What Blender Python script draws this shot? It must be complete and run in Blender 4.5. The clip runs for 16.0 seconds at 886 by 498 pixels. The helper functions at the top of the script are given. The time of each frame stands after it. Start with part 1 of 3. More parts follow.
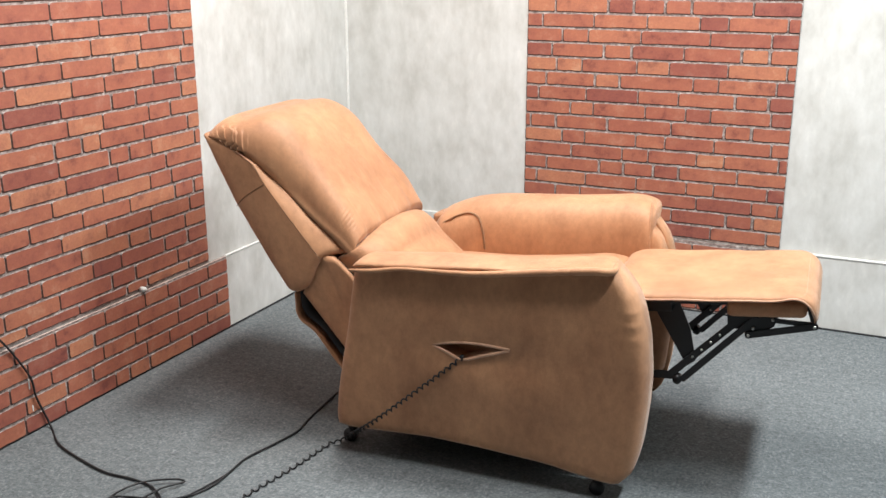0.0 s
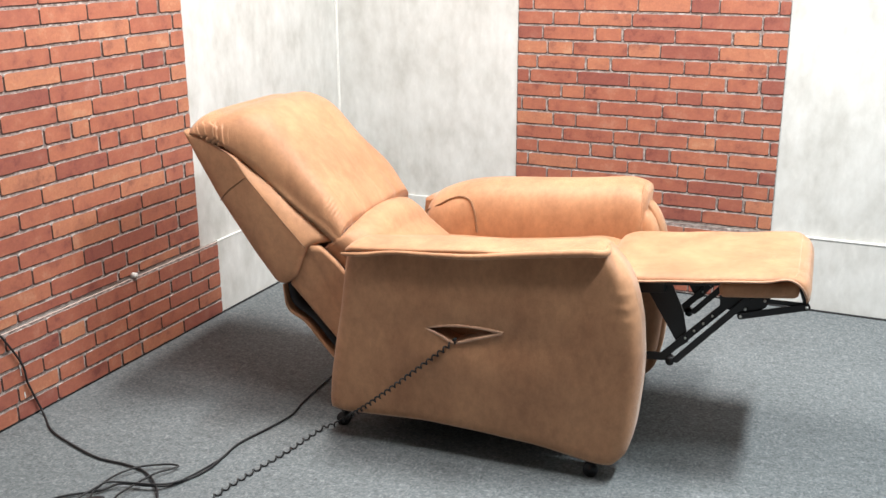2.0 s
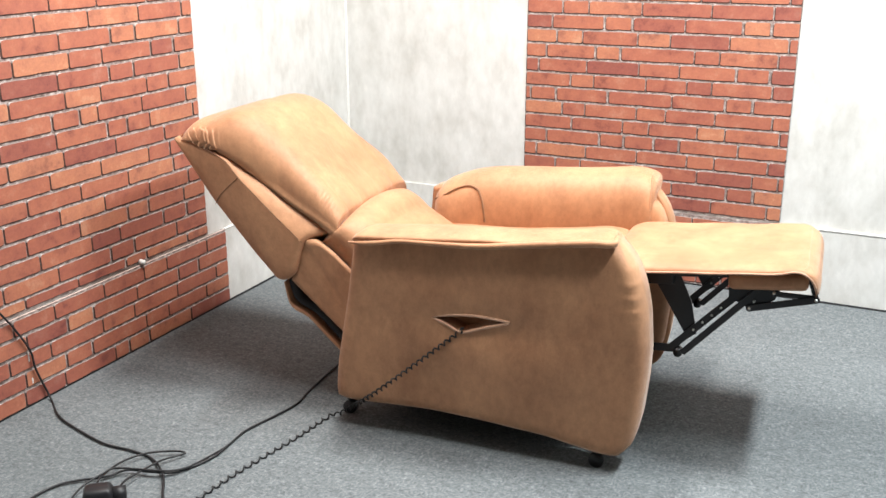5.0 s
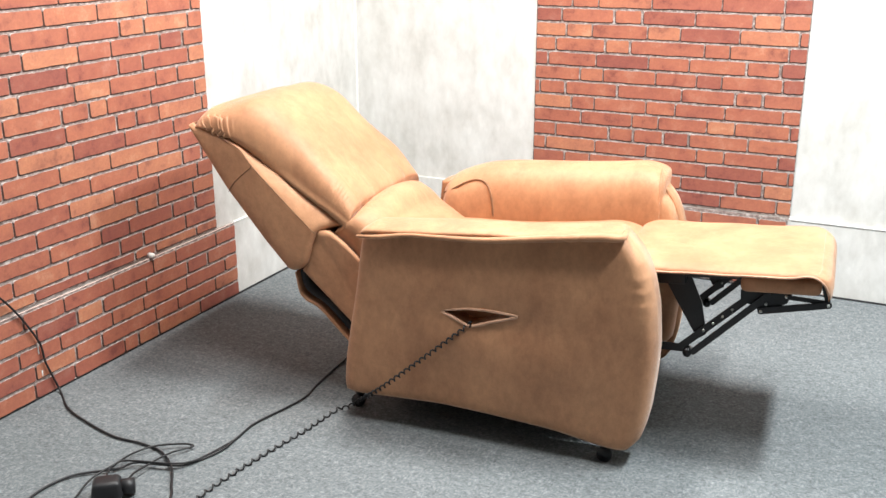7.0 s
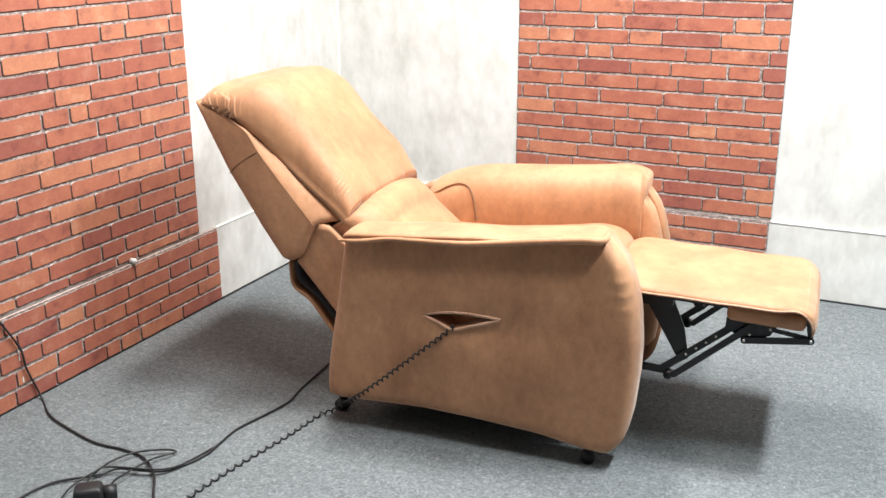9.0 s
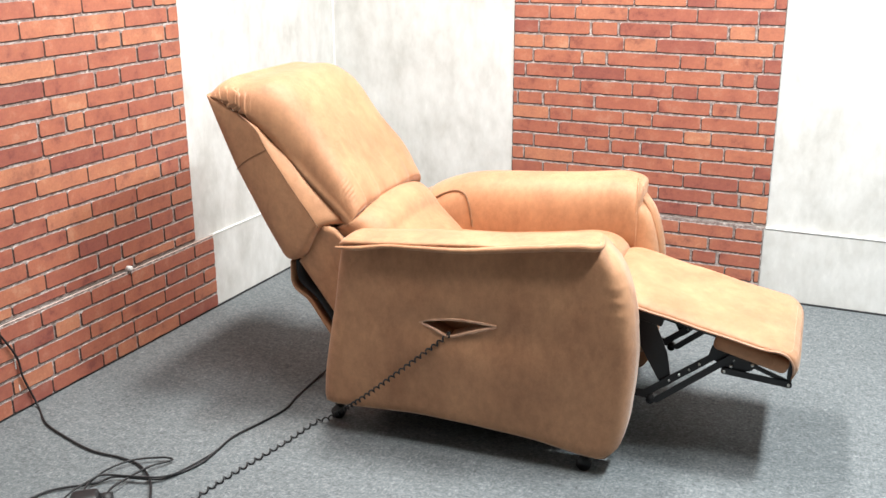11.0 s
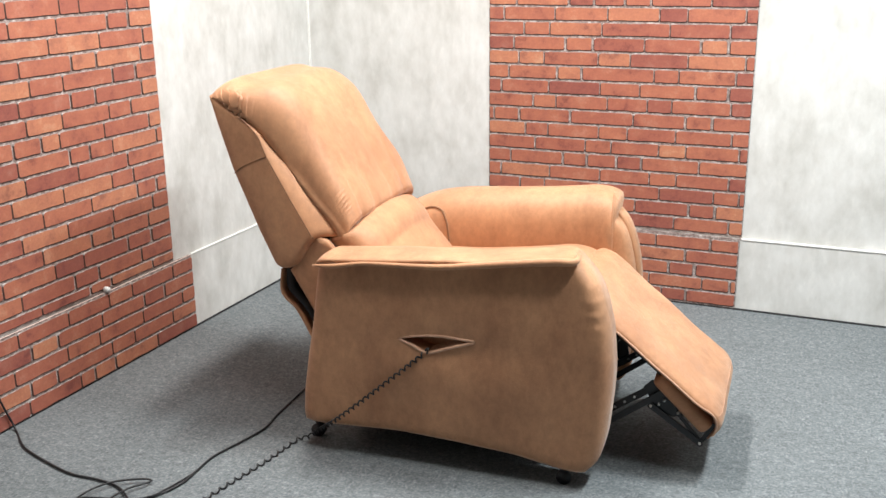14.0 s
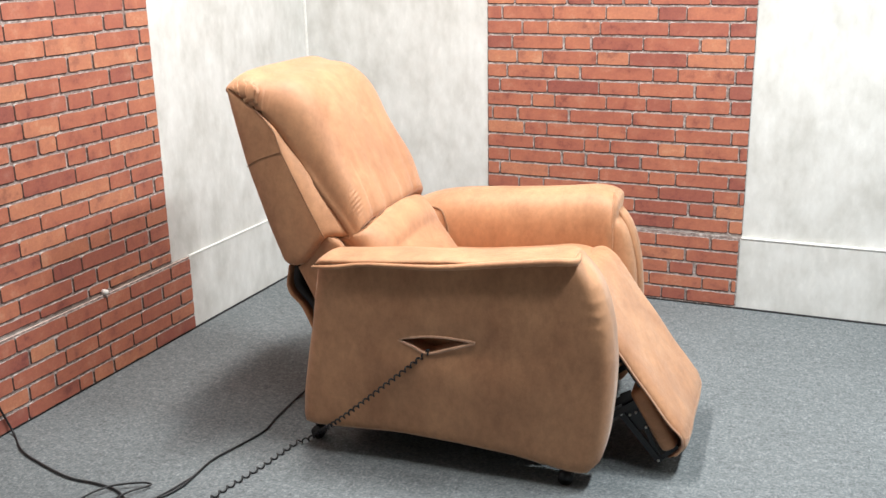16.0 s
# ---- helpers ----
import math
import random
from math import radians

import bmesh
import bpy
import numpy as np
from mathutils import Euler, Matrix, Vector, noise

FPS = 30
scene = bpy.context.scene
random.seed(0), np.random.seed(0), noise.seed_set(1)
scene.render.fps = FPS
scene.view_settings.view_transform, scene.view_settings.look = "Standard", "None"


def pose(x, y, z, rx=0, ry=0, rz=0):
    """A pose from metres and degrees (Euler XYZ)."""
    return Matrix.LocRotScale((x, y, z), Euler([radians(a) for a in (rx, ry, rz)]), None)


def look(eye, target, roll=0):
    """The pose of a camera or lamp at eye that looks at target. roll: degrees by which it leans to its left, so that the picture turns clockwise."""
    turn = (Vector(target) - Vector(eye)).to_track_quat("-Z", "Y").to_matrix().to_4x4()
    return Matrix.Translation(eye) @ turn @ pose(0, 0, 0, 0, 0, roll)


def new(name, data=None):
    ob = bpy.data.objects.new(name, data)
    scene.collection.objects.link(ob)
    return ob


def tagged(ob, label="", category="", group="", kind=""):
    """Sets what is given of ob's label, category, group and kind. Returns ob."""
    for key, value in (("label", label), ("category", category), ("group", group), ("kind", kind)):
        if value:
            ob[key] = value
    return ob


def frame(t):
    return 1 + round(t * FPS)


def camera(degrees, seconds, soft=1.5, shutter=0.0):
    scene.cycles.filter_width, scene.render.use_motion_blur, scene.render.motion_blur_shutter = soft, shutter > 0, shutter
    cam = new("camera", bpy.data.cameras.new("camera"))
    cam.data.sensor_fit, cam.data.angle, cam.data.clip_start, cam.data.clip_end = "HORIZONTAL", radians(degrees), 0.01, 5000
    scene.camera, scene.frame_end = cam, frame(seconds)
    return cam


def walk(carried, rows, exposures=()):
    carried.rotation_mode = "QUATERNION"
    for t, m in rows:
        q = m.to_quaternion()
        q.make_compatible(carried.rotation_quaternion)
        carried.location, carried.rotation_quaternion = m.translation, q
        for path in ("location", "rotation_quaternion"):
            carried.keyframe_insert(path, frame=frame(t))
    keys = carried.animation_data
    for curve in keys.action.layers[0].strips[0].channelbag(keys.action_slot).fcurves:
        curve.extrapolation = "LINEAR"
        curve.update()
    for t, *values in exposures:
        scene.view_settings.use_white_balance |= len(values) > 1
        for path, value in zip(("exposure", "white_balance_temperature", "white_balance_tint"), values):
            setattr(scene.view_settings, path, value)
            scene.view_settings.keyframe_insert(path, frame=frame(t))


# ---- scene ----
cam = camera(47.7, 16.0)
PATH = [
    (0, (2.183, -3.692, 1.315), (1.366, -1.956, 0.749), -0.1),
    (0.5, (2.186, -3.693, 1.312), (1.37, -1.958, 0.742), -0.4),
    (1, (2.184, -3.692, 1.309), (1.376, -1.957, 0.728), -0.6),
    (1.5, (2.182, -3.683, 1.308), (1.377, -1.95, 0.716), -0.6),
    (2, (2.179, -3.693, 1.305), (1.382, -1.957, 0.714), -0.3),
    (2.5, (2.181, -3.694, 1.305), (1.385, -1.956, 0.717), -0.2),
    (3, (2.179, -3.694, 1.307), (1.381, -1.958, 0.714), 0.2),
    (3.5, (2.182, -3.69, 1.305), (1.378, -1.959, 0.708), 0.2),
    (4, (2.178, -3.687, 1.306), (1.373, -1.959, 0.701), -0.0),
    (6.5, (2.178, -3.691, 1.304), (1.361, -1.973, 0.685), 0.1),
    (7, (2.18, -3.685, 1.304), (1.356, -1.973, 0.68), -0.1),
    (7.5, (2.177, -3.68, 1.301), (1.362, -1.967, 0.67), -0.3),
    (8, (2.177, -3.679, 1.303), (1.367, -1.962, 0.673), 0.0),
    (8.5, (2.18, -3.681, 1.304), (1.379, -1.958, 0.681), -0.1),
    (9, (2.188, -3.684, 1.302), (1.389, -1.957, 0.687), -0.1),
    (11.5, (2.192, -3.691, 1.307), (1.402, -1.955, 0.705), -0.3),
    (12, (2.198, -3.693, 1.308), (1.411, -1.955, 0.706), -0.5),
    (12.5, (2.203, -3.693, 1.305), (1.424, -1.95, 0.709), -0.4),
    (13, (2.202, -3.688, 1.309), (1.426, -1.944, 0.712), -0.5),
    (13.5, (2.201, -3.689, 1.311), (1.435, -1.938, 0.723), -0.7),
    (14, (2.205, -3.692, 1.312), (1.441, -1.935, 0.737), -0.7),
    (14.5, (2.202, -3.695, 1.316), (1.441, -1.934, 0.753), -0.4),
    (15, (2.201, -3.691, 1.314), (1.443, -1.927, 0.755), -0.6),
    (15.5, (2.195, -3.684, 1.312), (1.438, -1.92, 0.751), -0.8),
    (16, (2.195, -3.681, 1.308), (1.435, -1.923, 0.734), -1.0),
]
walk(cam, [(t, look(eye, target, roll)) for t, eye, target, roll in PATH],
     [(0, 0.02), (0.5, 0.07), (1.5, 0.19), (3.5, 0.29), (4.2, 0.36), (6.3, 0.50), (7, 0.52), (9, 0.50), (11.5, 0.43), (12.5, 0.38), (13.5, 0.27), (14.5, 0.12), (15.2, 0.10), (16, 0.16)])

# world, lamps, exposure
world = bpy.data.worlds.new("world")
scene.world = world
world.use_nodes = True
world.node_tree.nodes["Background"].inputs[0].default_value = (0.9, 0.95, 1.0, 1)
world.node_tree.nodes["Background"].inputs[1].default_value = 0.02


def area_lamp(name, place, target, sx, sy, watts, colour):
    data = bpy.data.lights.new(name, "AREA")
    data.shape, data.size, data.size_y, data.energy, data.color = "RECTANGLE", sx, sy, watts, colour
    ob = new(name, data)
    ob.matrix_world = look(place, target)
    return ob


COOL, WARM = (0.93, 0.99, 1.0), (1.0, 0.975, 0.94)
# Last row: an unseen fill lamp added to brighten the right side.
for x, y, watts, tint, wide, long in ((2.57, -1.90, 22, COOL, 0.17, 0.55), (2.57, -1.18, 64, COOL, 0.17, 0.5), (1.0, -1.95, 20, WARM, 0.2, 0.55), (1.0, -1.18, 46, WARM, 0.2, 0.5), (4.1, -1.4, 9, COOL, 1.2, 1.2)):
    area_lamp("ceiling_lamp", (x, y, 2.55), (x, y + 0.001, 0), wide, long, watts, tint)
scene.view_settings.exposure = 0.0


# materials
def material(name, rough=0.6, metal=0.0):
    m = bpy.data.materials.new(name)
    m.use_nodes = True
    b = m.node_tree.nodes["Principled BSDF"]
    b.inputs["Roughness"].default_value, b.inputs["Metallic"].default_value = rough, metal
    return m, m.node_tree, b


def noise_node(nt, coord, scale, detail=4.0, rough=0.55, stretch=(1, 1, 1)):
    tc = nt.nodes.new("ShaderNodeTexCoord")
    mp = nt.nodes.new("ShaderNodeMapping")
    mp.inputs["Scale"].default_value = stretch
    n = nt.nodes.new("ShaderNodeTexNoise")
    n.inputs["Scale"].default_value, n.inputs["Detail"].default_value, n.inputs["Roughness"].default_value = scale, detail, rough
    nt.links.new(tc.outputs[coord], mp.inputs[0])
    nt.links.new(mp.outputs[0], n.inputs["Vector"])
    return n.outputs["Fac"]


def ramp(nt, fac, *stops):
    r = nt.nodes.new("ShaderNodeValToRGB")
    e = r.color_ramp.elements
    while len(e) < len(stops):
        e.new(0.5)
    for k, (p, c) in zip(e, stops):
        k.position, k.color = p, (*c, 1)
    nt.links.new(fac, r.inputs[0])
    return r.outputs[0]


def mix(nt, fac, a, b, mode="MIX"):
    m = nt.nodes.new("ShaderNodeMix")
    m.data_type, m.blend_type = "RGBA", mode
    for key, v in ((0, fac), (6, a), (7, b)):
        if isinstance(v, (int, float)):
            m.inputs[key].default_value = v
        elif isinstance(v, tuple):
            m.inputs[key].default_value = (*v, 1)
        else:
            nt.links.new(v, m.inputs[key])
    return m.outputs[2]


def bump(nt, b, height, strength, distance):
    n = nt.nodes.new("ShaderNodeBump")
    n.inputs["Strength"].default_value, n.inputs["Distance"].default_value = strength, distance
    nt.links.new(height, n.inputs["Height"])
    nt.links.new(n.outputs[0], b.inputs["Normal"])


def leather(name, light, dark):
    m, nt, b = material(name, 0.58)
    cloud = noise_node(nt, "Object", 9, 5, 0.6, (1, 1, 0.55))
    fine = noise_node(nt, "Object", 420, 3, 0.6)
    c = ramp(nt, cloud, (0.32, dark), (0.68, light))
    c = mix(nt, 0.16, c, ramp(nt, fine, (0.3, (0.3, 0.3, 0.3)), (0.7, (1, 1, 1))), "MULTIPLY")
    nap = noise_node(nt, "Object", 46, 5, 0.7, (1, 1, 0.7))
    c = mix(nt, 0.36, c, ramp(nt, nap, (0.36, (0.62, 0.55, 0.48)), (0.62, (1.12, 1.10, 1.06))), "MULTIPLY")
    nt.links.new(c, b.inputs["Base Color"])
    b.inputs["Sheen Weight"].default_value = 0.26
    b.inputs["Sheen Roughness"].default_value = 0.45
    b.inputs["Sheen Tint"].default_value = (1.0, 0.93, 0.86, 1)
    b.inputs["Specular IOR Level"].default_value = 0.5
    h = mix(nt, 0.35, fine, noise_node(nt, "Object", 28, 3, 0.5))
    bump(nt, b, h, 0.35, 0.004)
    return m


LEATHER = leather("suede_leather", (0.58, 0.295, 0.153), (0.425, 0.198, 0.098))
SEAM = leather("seam_leather", (0.26, 0.12, 0.05), (0.18, 0.08, 0.035))
FOLD = leather("welt_leather", (0.66, 0.40, 0.27), (0.56, 0.31, 0.20))


def plain(name, colour, rough, metal=0.0, grain=200, amount=0.25):
    m, nt, b = material(name, rough, metal)
    f = noise_node(nt, "Object", grain, 3)
    c = mix(nt, amount, colour, ramp(nt, f, (0.3, (0.35, 0.35, 0.35)), (0.7, (1.3, 1.3, 1.3))), "MULTIPLY")
    nt.links.new(c, b.inputs["Base Color"])
    bump(nt, b, f, 0.15, 0.001)
    return m


BLACK_METAL = plain("black_steel", (0.018, 0.018, 0.02), 0.38, 0.3)
BLACK_RUBBER = plain("black_rubber", (0.012, 0.012, 0.014), 0.5)
BOLT = plain("zinc_bolt", (0.62, 0.62, 0.6), 0.35, 0.8)
BLACK_CLOTH = plain("black_cloth", (0.015, 0.015, 0.016), 0.9)
WHITE = plain("white_paint", (0.82, 0.81, 0.78), 0.5)
# Dark colours for the unseen ceiling and walls, chosen to cut bounced light.
UNSEEN_CEILING_GREY = plain("unseen_ceiling_grey", (0.22, 0.22, 0.22), 0.9, 0, 12, 0.1)
UNSEEN_WALL_DARK = plain("unseen_wall_dark", (0.13, 0.125, 0.12), 0.9, 0, 10, 0.2)
PALE_EDGE = plain("pale_board_edge", (0.66, 0.50, 0.45), 0.6, 0, 40, 0.5)
SHADOW_GAP = plain("gap_shade", (0.02, 0.02, 0.022), 0.9)


def brick_material():
    m, nt, b = material("printed_brick", 0.55)
    info = nt.nodes.new("ShaderNodeObjectInfo")
    tone = ramp(nt, info.outputs["Random"], (0.0, (0.30, 0.092, 0.068)), (0.2, (0.385, 0.124, 0.080)), (0.75, (0.455, 0.160, 0.094)), (1.0, (0.51, 0.205, 0.115)))
    tc = nt.nodes.new("ShaderNodeTexCoord")
    shift = nt.nodes.new("ShaderNodeVectorMath")
    shift.operation = "MULTIPLY_ADD"
    shift.inputs[1].default_value = (9, 9, 9)
    nt.links.new(info.outputs["Location"], shift.inputs[0])
    nt.links.new(tc.outputs["Object"], shift.inputs[2])
    clouds = nt.nodes.new("ShaderNodeTexNoise")
    clouds.inputs["Scale"].default_value, clouds.inputs["Detail"].default_value, clouds.inputs["Roughness"].default_value = 17, 6, 0.68
    nt.links.new(shift.outputs[0], clouds.inputs["Vector"])
    cloud = clouds.outputs["Fac"]
    c = mix(nt, 0.9, tone, ramp(nt, cloud, (0.30, (0.52, 0.46, 0.56)), (0.44, (0.92, 0.90, 0.94)), (0.56, (1.02, 1.02, 1.0)), (0.70, (1.16, 1.50, 1.62))), "MULTIPLY")
    grain = noise_node(nt, "Object", 150, 4, 0.7)
    c = mix(nt, 0.3, c, ramp(nt, grain, (0.3, (0.5, 0.5, 0.5)), (0.65, (1.15, 1.15, 1.15))), "MULTIPLY")
    nt.links.new(c, b.inputs["Base Color"])
    bump(nt, b, grain, 0.2, 0.0015)
    return m


def mortar_material():
    m, nt, b = material("printed_mortar", 0.7)
    f = noise_node(nt, "Object", 60, 5, 0.7)
    c = ramp(nt, f, (0.34, (0.12, 0.082, 0.07)), (0.50, (0.28, 0.215, 0.195)), (0.66, (0.56, 0.50, 0.47)))
    nt.links.new(c, b.inputs["Base Color"])
    bump(nt, b, f, 0.3, 0.002)
    return m


def concrete_material():
    m, nt, b = material("concrete_print", 0.55)
    f = noise_node(nt, "Object", 5, 7, 0.64, (1.2, 1.2, 0.8))
    g = noise_node(nt, "Object", 24, 4, 0.55, (1.2, 1.2, 0.55))
    c = ramp(nt, f, (0.34, (0.55, 0.540, 0.512)), (0.47, (0.645, 0.636, 0.612)), (0.60, (0.715, 0.708, 0.688)))
    c = mix(nt, 0.8, c, ramp(nt, g, (0.36, (0.91, 0.905, 0.895)), (0.50, (0.98, 0.98, 0.975)), (0.58, (1.0, 1.0, 1.0)), (0.66, (1.07, 1.07, 1.065))), "MULTIPLY")
    nt.links.new(c, b.inputs["Base Color"])
    bump(nt, b, g, 0.08, 0.002)
    return m


def carpet_material():
    m, nt, b = material("carpet_pile", 0.95)
    f = noise_node(nt, "Object", 150, 4, 0.65, (1.0, 0.6, 1))
    g = noise_node(nt, "Object", 150, 4, 0.65, (0.6, 1.0, 1))
    clump = noise_node(nt, "Object", 42, 4, 0.7)
    big = noise_node(nt, "Object", 3.2, 4, 0.6)
    tones = ((0.34, (0.108, 0.120, 0.127)), (0.52, (0.172, 0.187, 0.194)), (0.70, (0.272, 0.290, 0.295)))
    sel = ramp(nt, noise_node(nt, "Object", 30, 2), (0.42, (0, 0, 0)), (0.58, (1, 1, 1)))
    c = mix(nt, sel, ramp(nt, f, *tones), ramp(nt, g, *tones))
    c = mix(nt, 0.9, c, ramp(nt, clump, (0.32, (0.76, 0.76, 0.77)), (0.5, (0.98, 0.98, 0.98)), (0.68, (1.22, 1.21, 1.20))), "MULTIPLY")
    c = mix(nt, 0.5, c, ramp(nt, big, (0.3, (0.85, 0.85, 0.85)), (0.7, (1.13, 1.13, 1.13))), "MULTIPLY")
    nt.links.new(c, b.inputs["Base Color"])
    b.inputs["Specular IOR Level"].default_value = 0.1
    bump(nt, b, mix(nt, 0.5, f, g), 0.45, 0.003)
    return m


# The print's drawn shade line, put into the colour of the brick edges.
BRICK_SHADE = plain("printed_brick_shade", (0.085, 0.042, 0.034), 0.7, 0, 90, 0.6)
BRICK, MORTAR, CONCRETE, CARPET = brick_material(), mortar_material(), concrete_material(), carpet_material()


# mesh helpers
def finish(name, bm, mat, smooth=True):
    bmesh.ops.recalc_face_normals(bm, faces=bm.faces)
    me = bpy.data.meshes.new(name)
    bm.to_mesh(me)
    bm.free()
    if smooth:
        me.shade_smooth()
    for one in (mat if isinstance(mat, (list, tuple)) else (mat,)):
        me.materials.append(one)
    return me


def part(name, bm, mat, parent, label="", smooth=True):
    ob = new(name, finish(name, bm, mat, smooth))
    ob.parent = parent
    return tagged(ob, label)


def thing(name, bm, mat, label, category, kind="", smooth=True, group=""):
    return tagged(new(name, finish(name, bm, mat, smooth)), label, category, group, kind)


def add_box(bm, x0, y0, z0, x1, y1, z1, bevel=0.0):
    r = bmesh.ops.create_cube(bm, size=1, matrix=Matrix.Translation(((x0 + x1) / 2, (y0 + y1) / 2, (z0 + z1) / 2)) @ Matrix.Diagonal((x1 - x0, y1 - y0, z1 - z0, 1)))
    if bevel:
        edges = list({e for v in r["verts"] for e in v.link_edges})
        bmesh.ops.bevel(bm, geom=edges, offset=bevel, segments=3, profile=0.5, affect="EDGES")
    return bm


def smooth_path(points, count):
    """Points spread evenly along a soft curve through the given ones."""
    p = [Vector(q) for q in points]
    fine = []
    for i in range(len(p) - 1):
        a, b, c, d = p[max(i - 1, 0)], p[i], p[i + 1], p[min(i + 2, len(p) - 1)]
        for k in range(24):
            s = k / 24
            fine.append(0.5 * (2 * b + (c - a) * s + (2 * a - 5 * b + 4 * c - d) * s * s + (3 * b - a - 3 * c + d) * s ** 3))
    fine.append(p[-1])
    run = np.concatenate(([0], np.cumsum([(fine[i + 1] - fine[i]).length for i in range(len(fine) - 1)])))
    at = np.linspace(0, run[-1], count)
    return [Vector([float(np.interp(s, run, [q[k] for q in fine])) for k in range(len(p[0]))]) for s in at]


def add_tube(bm, path, radius, sides=8):
    rings = []
    up = Vector((0, 0, 1))
    for i, q in enumerate(path):
        d = (path[min(i + 1, len(path) - 1)] - path[max(i - 1, 0)]).normalized()
        side = d.cross(up)
        if side.length < 0.05:
            side = d.cross(Vector((0, 1, 0)))
        side.normalize()
        top = side.cross(d)
        r = radius(i / (len(path) - 1)) if callable(radius) else radius
        rings.append([bm.verts.new(q + r * (math.cos(a) * side + math.sin(a) * top)) for a in (2 * math.pi * k / sides for k in range(sides))])
    for a, b in zip(rings, rings[1:]):
        for k in range(sides):
            bm.faces.new((a[k], a[(k + 1) % sides], b[(k + 1) % sides], b[k]))
    bm.faces.new(rings[0])
    bm.faces.new(rings[-1])
    return bm


def add_grid(bm, fn, nu, nv, close_u=False):
    g = [[bm.verts.new(fn(i / nu, j / nv)) for j in range(nv + 1)] for i in range(nu if close_u else nu + 1)]
    for i in range(nu):
        for j in range(nv):
            k = (i + 1) % len(g)
            bm.faces.new((g[i][j], g[k][j], g[k][j + 1], g[i][j + 1]))
    return g


def sheet(bm, fn, thick, nu, nv):
    """A soft slab: the sheet fn(u, v) and a second one behind it, joined round the rim."""
    a = add_grid(bm, fn, nu, nv)
    b = add_grid(bm, thick, nu, nv)
    for j in range(nv):
        for i in (0, nu):
            bm.faces.new((a[i][j], a[i][j + 1], b[i][j + 1], b[i][j]))
    for i in range(nu):
        for j in (0, nv):
            bm.faces.new((a[i][j], a[i + 1][j], b[i + 1][j], b[i][j]))
    return a


def cylinder(bm, a, b, r, sides=20):
    return add_tube(bm, [Vector(a), Vector(b)], r, sides)


def curve(pairs):
    xs, ys = [p[0] for p in pairs], [p[1] for p in pairs]
    step = (xs[-1] - xs[0]) * 0.03
    return lambda q: float(np.mean([np.interp(min(max(q + d * step, xs[0]), xs[-1]), xs, ys) for d in (-1, -0.5, 0, 0.5, 1)]))


def root(name, m, label, category, group=""):
    ob = new(name)
    ob.empty_display_size = 0.1
    ob.matrix_world = m
    return tagged(ob, label, category, group)


# floor, walls, ceiling
FX, FY, TOP = 5.2, -6.2, 2.6
PLINTH, PROUD, PROUD_WEST = 0.274, 0.014, 0.008
floor = thing("floor", add_box(bmesh.new(), -0.2, FY - 0.2, -0.1, FX + 0.2, 0.2, 0), CARPET, "blue-grey flecked needle-felt carpet floor", "floor", "structure", False)
wall_west = thing("wall_west", add_box(bmesh.new(), -0.12, FY, 0, 0, 0.12, TOP), CONCRETE, "pale concrete-look panelled partition wall", "wall", "structure", False)
wall_north = thing("wall_north", add_box(bmesh.new(), 0.0, 0, 0, FX, 0.12, TOP), CONCRETE, "pale concrete-look panelled partition wall", "wall", "structure", False)
# Unseen walls and ceiling added to close the room, dark against bounced light.
thing("wall_east", add_box(bmesh.new(), FX, FY, 0, FX + 0.12, 0.12, TOP), UNSEEN_WALL_DARK, "added unseen wall, dark to cut bounced light", "wall", "structure", False)
thing("wall_south", add_box(bmesh.new(), -0.12, FY - 0.12, 0, FX + 0.12, FY, TOP), UNSEEN_WALL_DARK, "added unseen wall, dark to cut bounced light", "wall", "structure", False)
thing("ceiling", add_box(bmesh.new(), -0.12, FY - 0.12, TOP, FX + 0.12, 0.12, TOP + 0.1), UNSEEN_CEILING_GREY, "added unseen ceiling, grey to cut bounced light", "ceiling", "structure", False)
plinth_west = thing("plinth_west", add_box(bmesh.new(), 0, -0.909, 0.004, PROUD_WEST, 0, PLINTH, 0.002), CONCRETE, "low concrete-look plinth board along the wall", "plinth", "structure", False)
plinth_north = thing("plinth_north", add_box(bmesh.new(), PROUD_WEST, -PROUD, 0.004, FX, 0, PLINTH, 0.002), CONCRETE, "low concrete-look plinth board along the wall", "plinth", "structure", False)


def edge_strip(name, a, b, r, mat, label):
    return thing(name, add_tube(bmesh.new(), [Vector(a), Vector(b)], r, 8), mat, label, "trim", "structure", False)


edge_strip("trim_1", (PROUD_WEST - 0.002, -0.905, PLINTH), (PROUD_WEST - 0.002, -0.014, PLINTH), 0.0045, WHITE, "thin white edge strip on the plinth")
edge_strip("trim_2", (1.803, -PROUD + 0.002, PLINTH), (FX, -PROUD + 0.002, PLINTH), 0.0055, WHITE, "thin white edge strip on the plinth")
edge_strip("trim_3", (0.003, -0.003, PLINTH), (0.003, -0.003, TOP), 0.0065, WHITE, "white joint strip in the wall corner")
# Dark strips added in place of the shade where wall meets carpet.
edge_strip("trim_4", (PROUD_WEST, FY, 0.002), (PROUD_WEST, -0.01, 0.002), 0.0045, SHADOW_GAP, "added dark strip for the shade between wall and carpet")
edge_strip("trim_5", (PROUD, -PROUD, 0.002), (FX, -PROUD, 0.002), 0.0045, SHADOW_GAP, "added dark strip for the shade between wall and carpet")
edge_strip("trim_6", (PROUD_WEST + 0.002, -2.0, PLINTH - 0.0012), (PROUD_WEST + 0.002, -0.912, PLINTH - 0.0012), 0.0020, PALE_EDGE, "thin pale edge strip on the brick plinth")
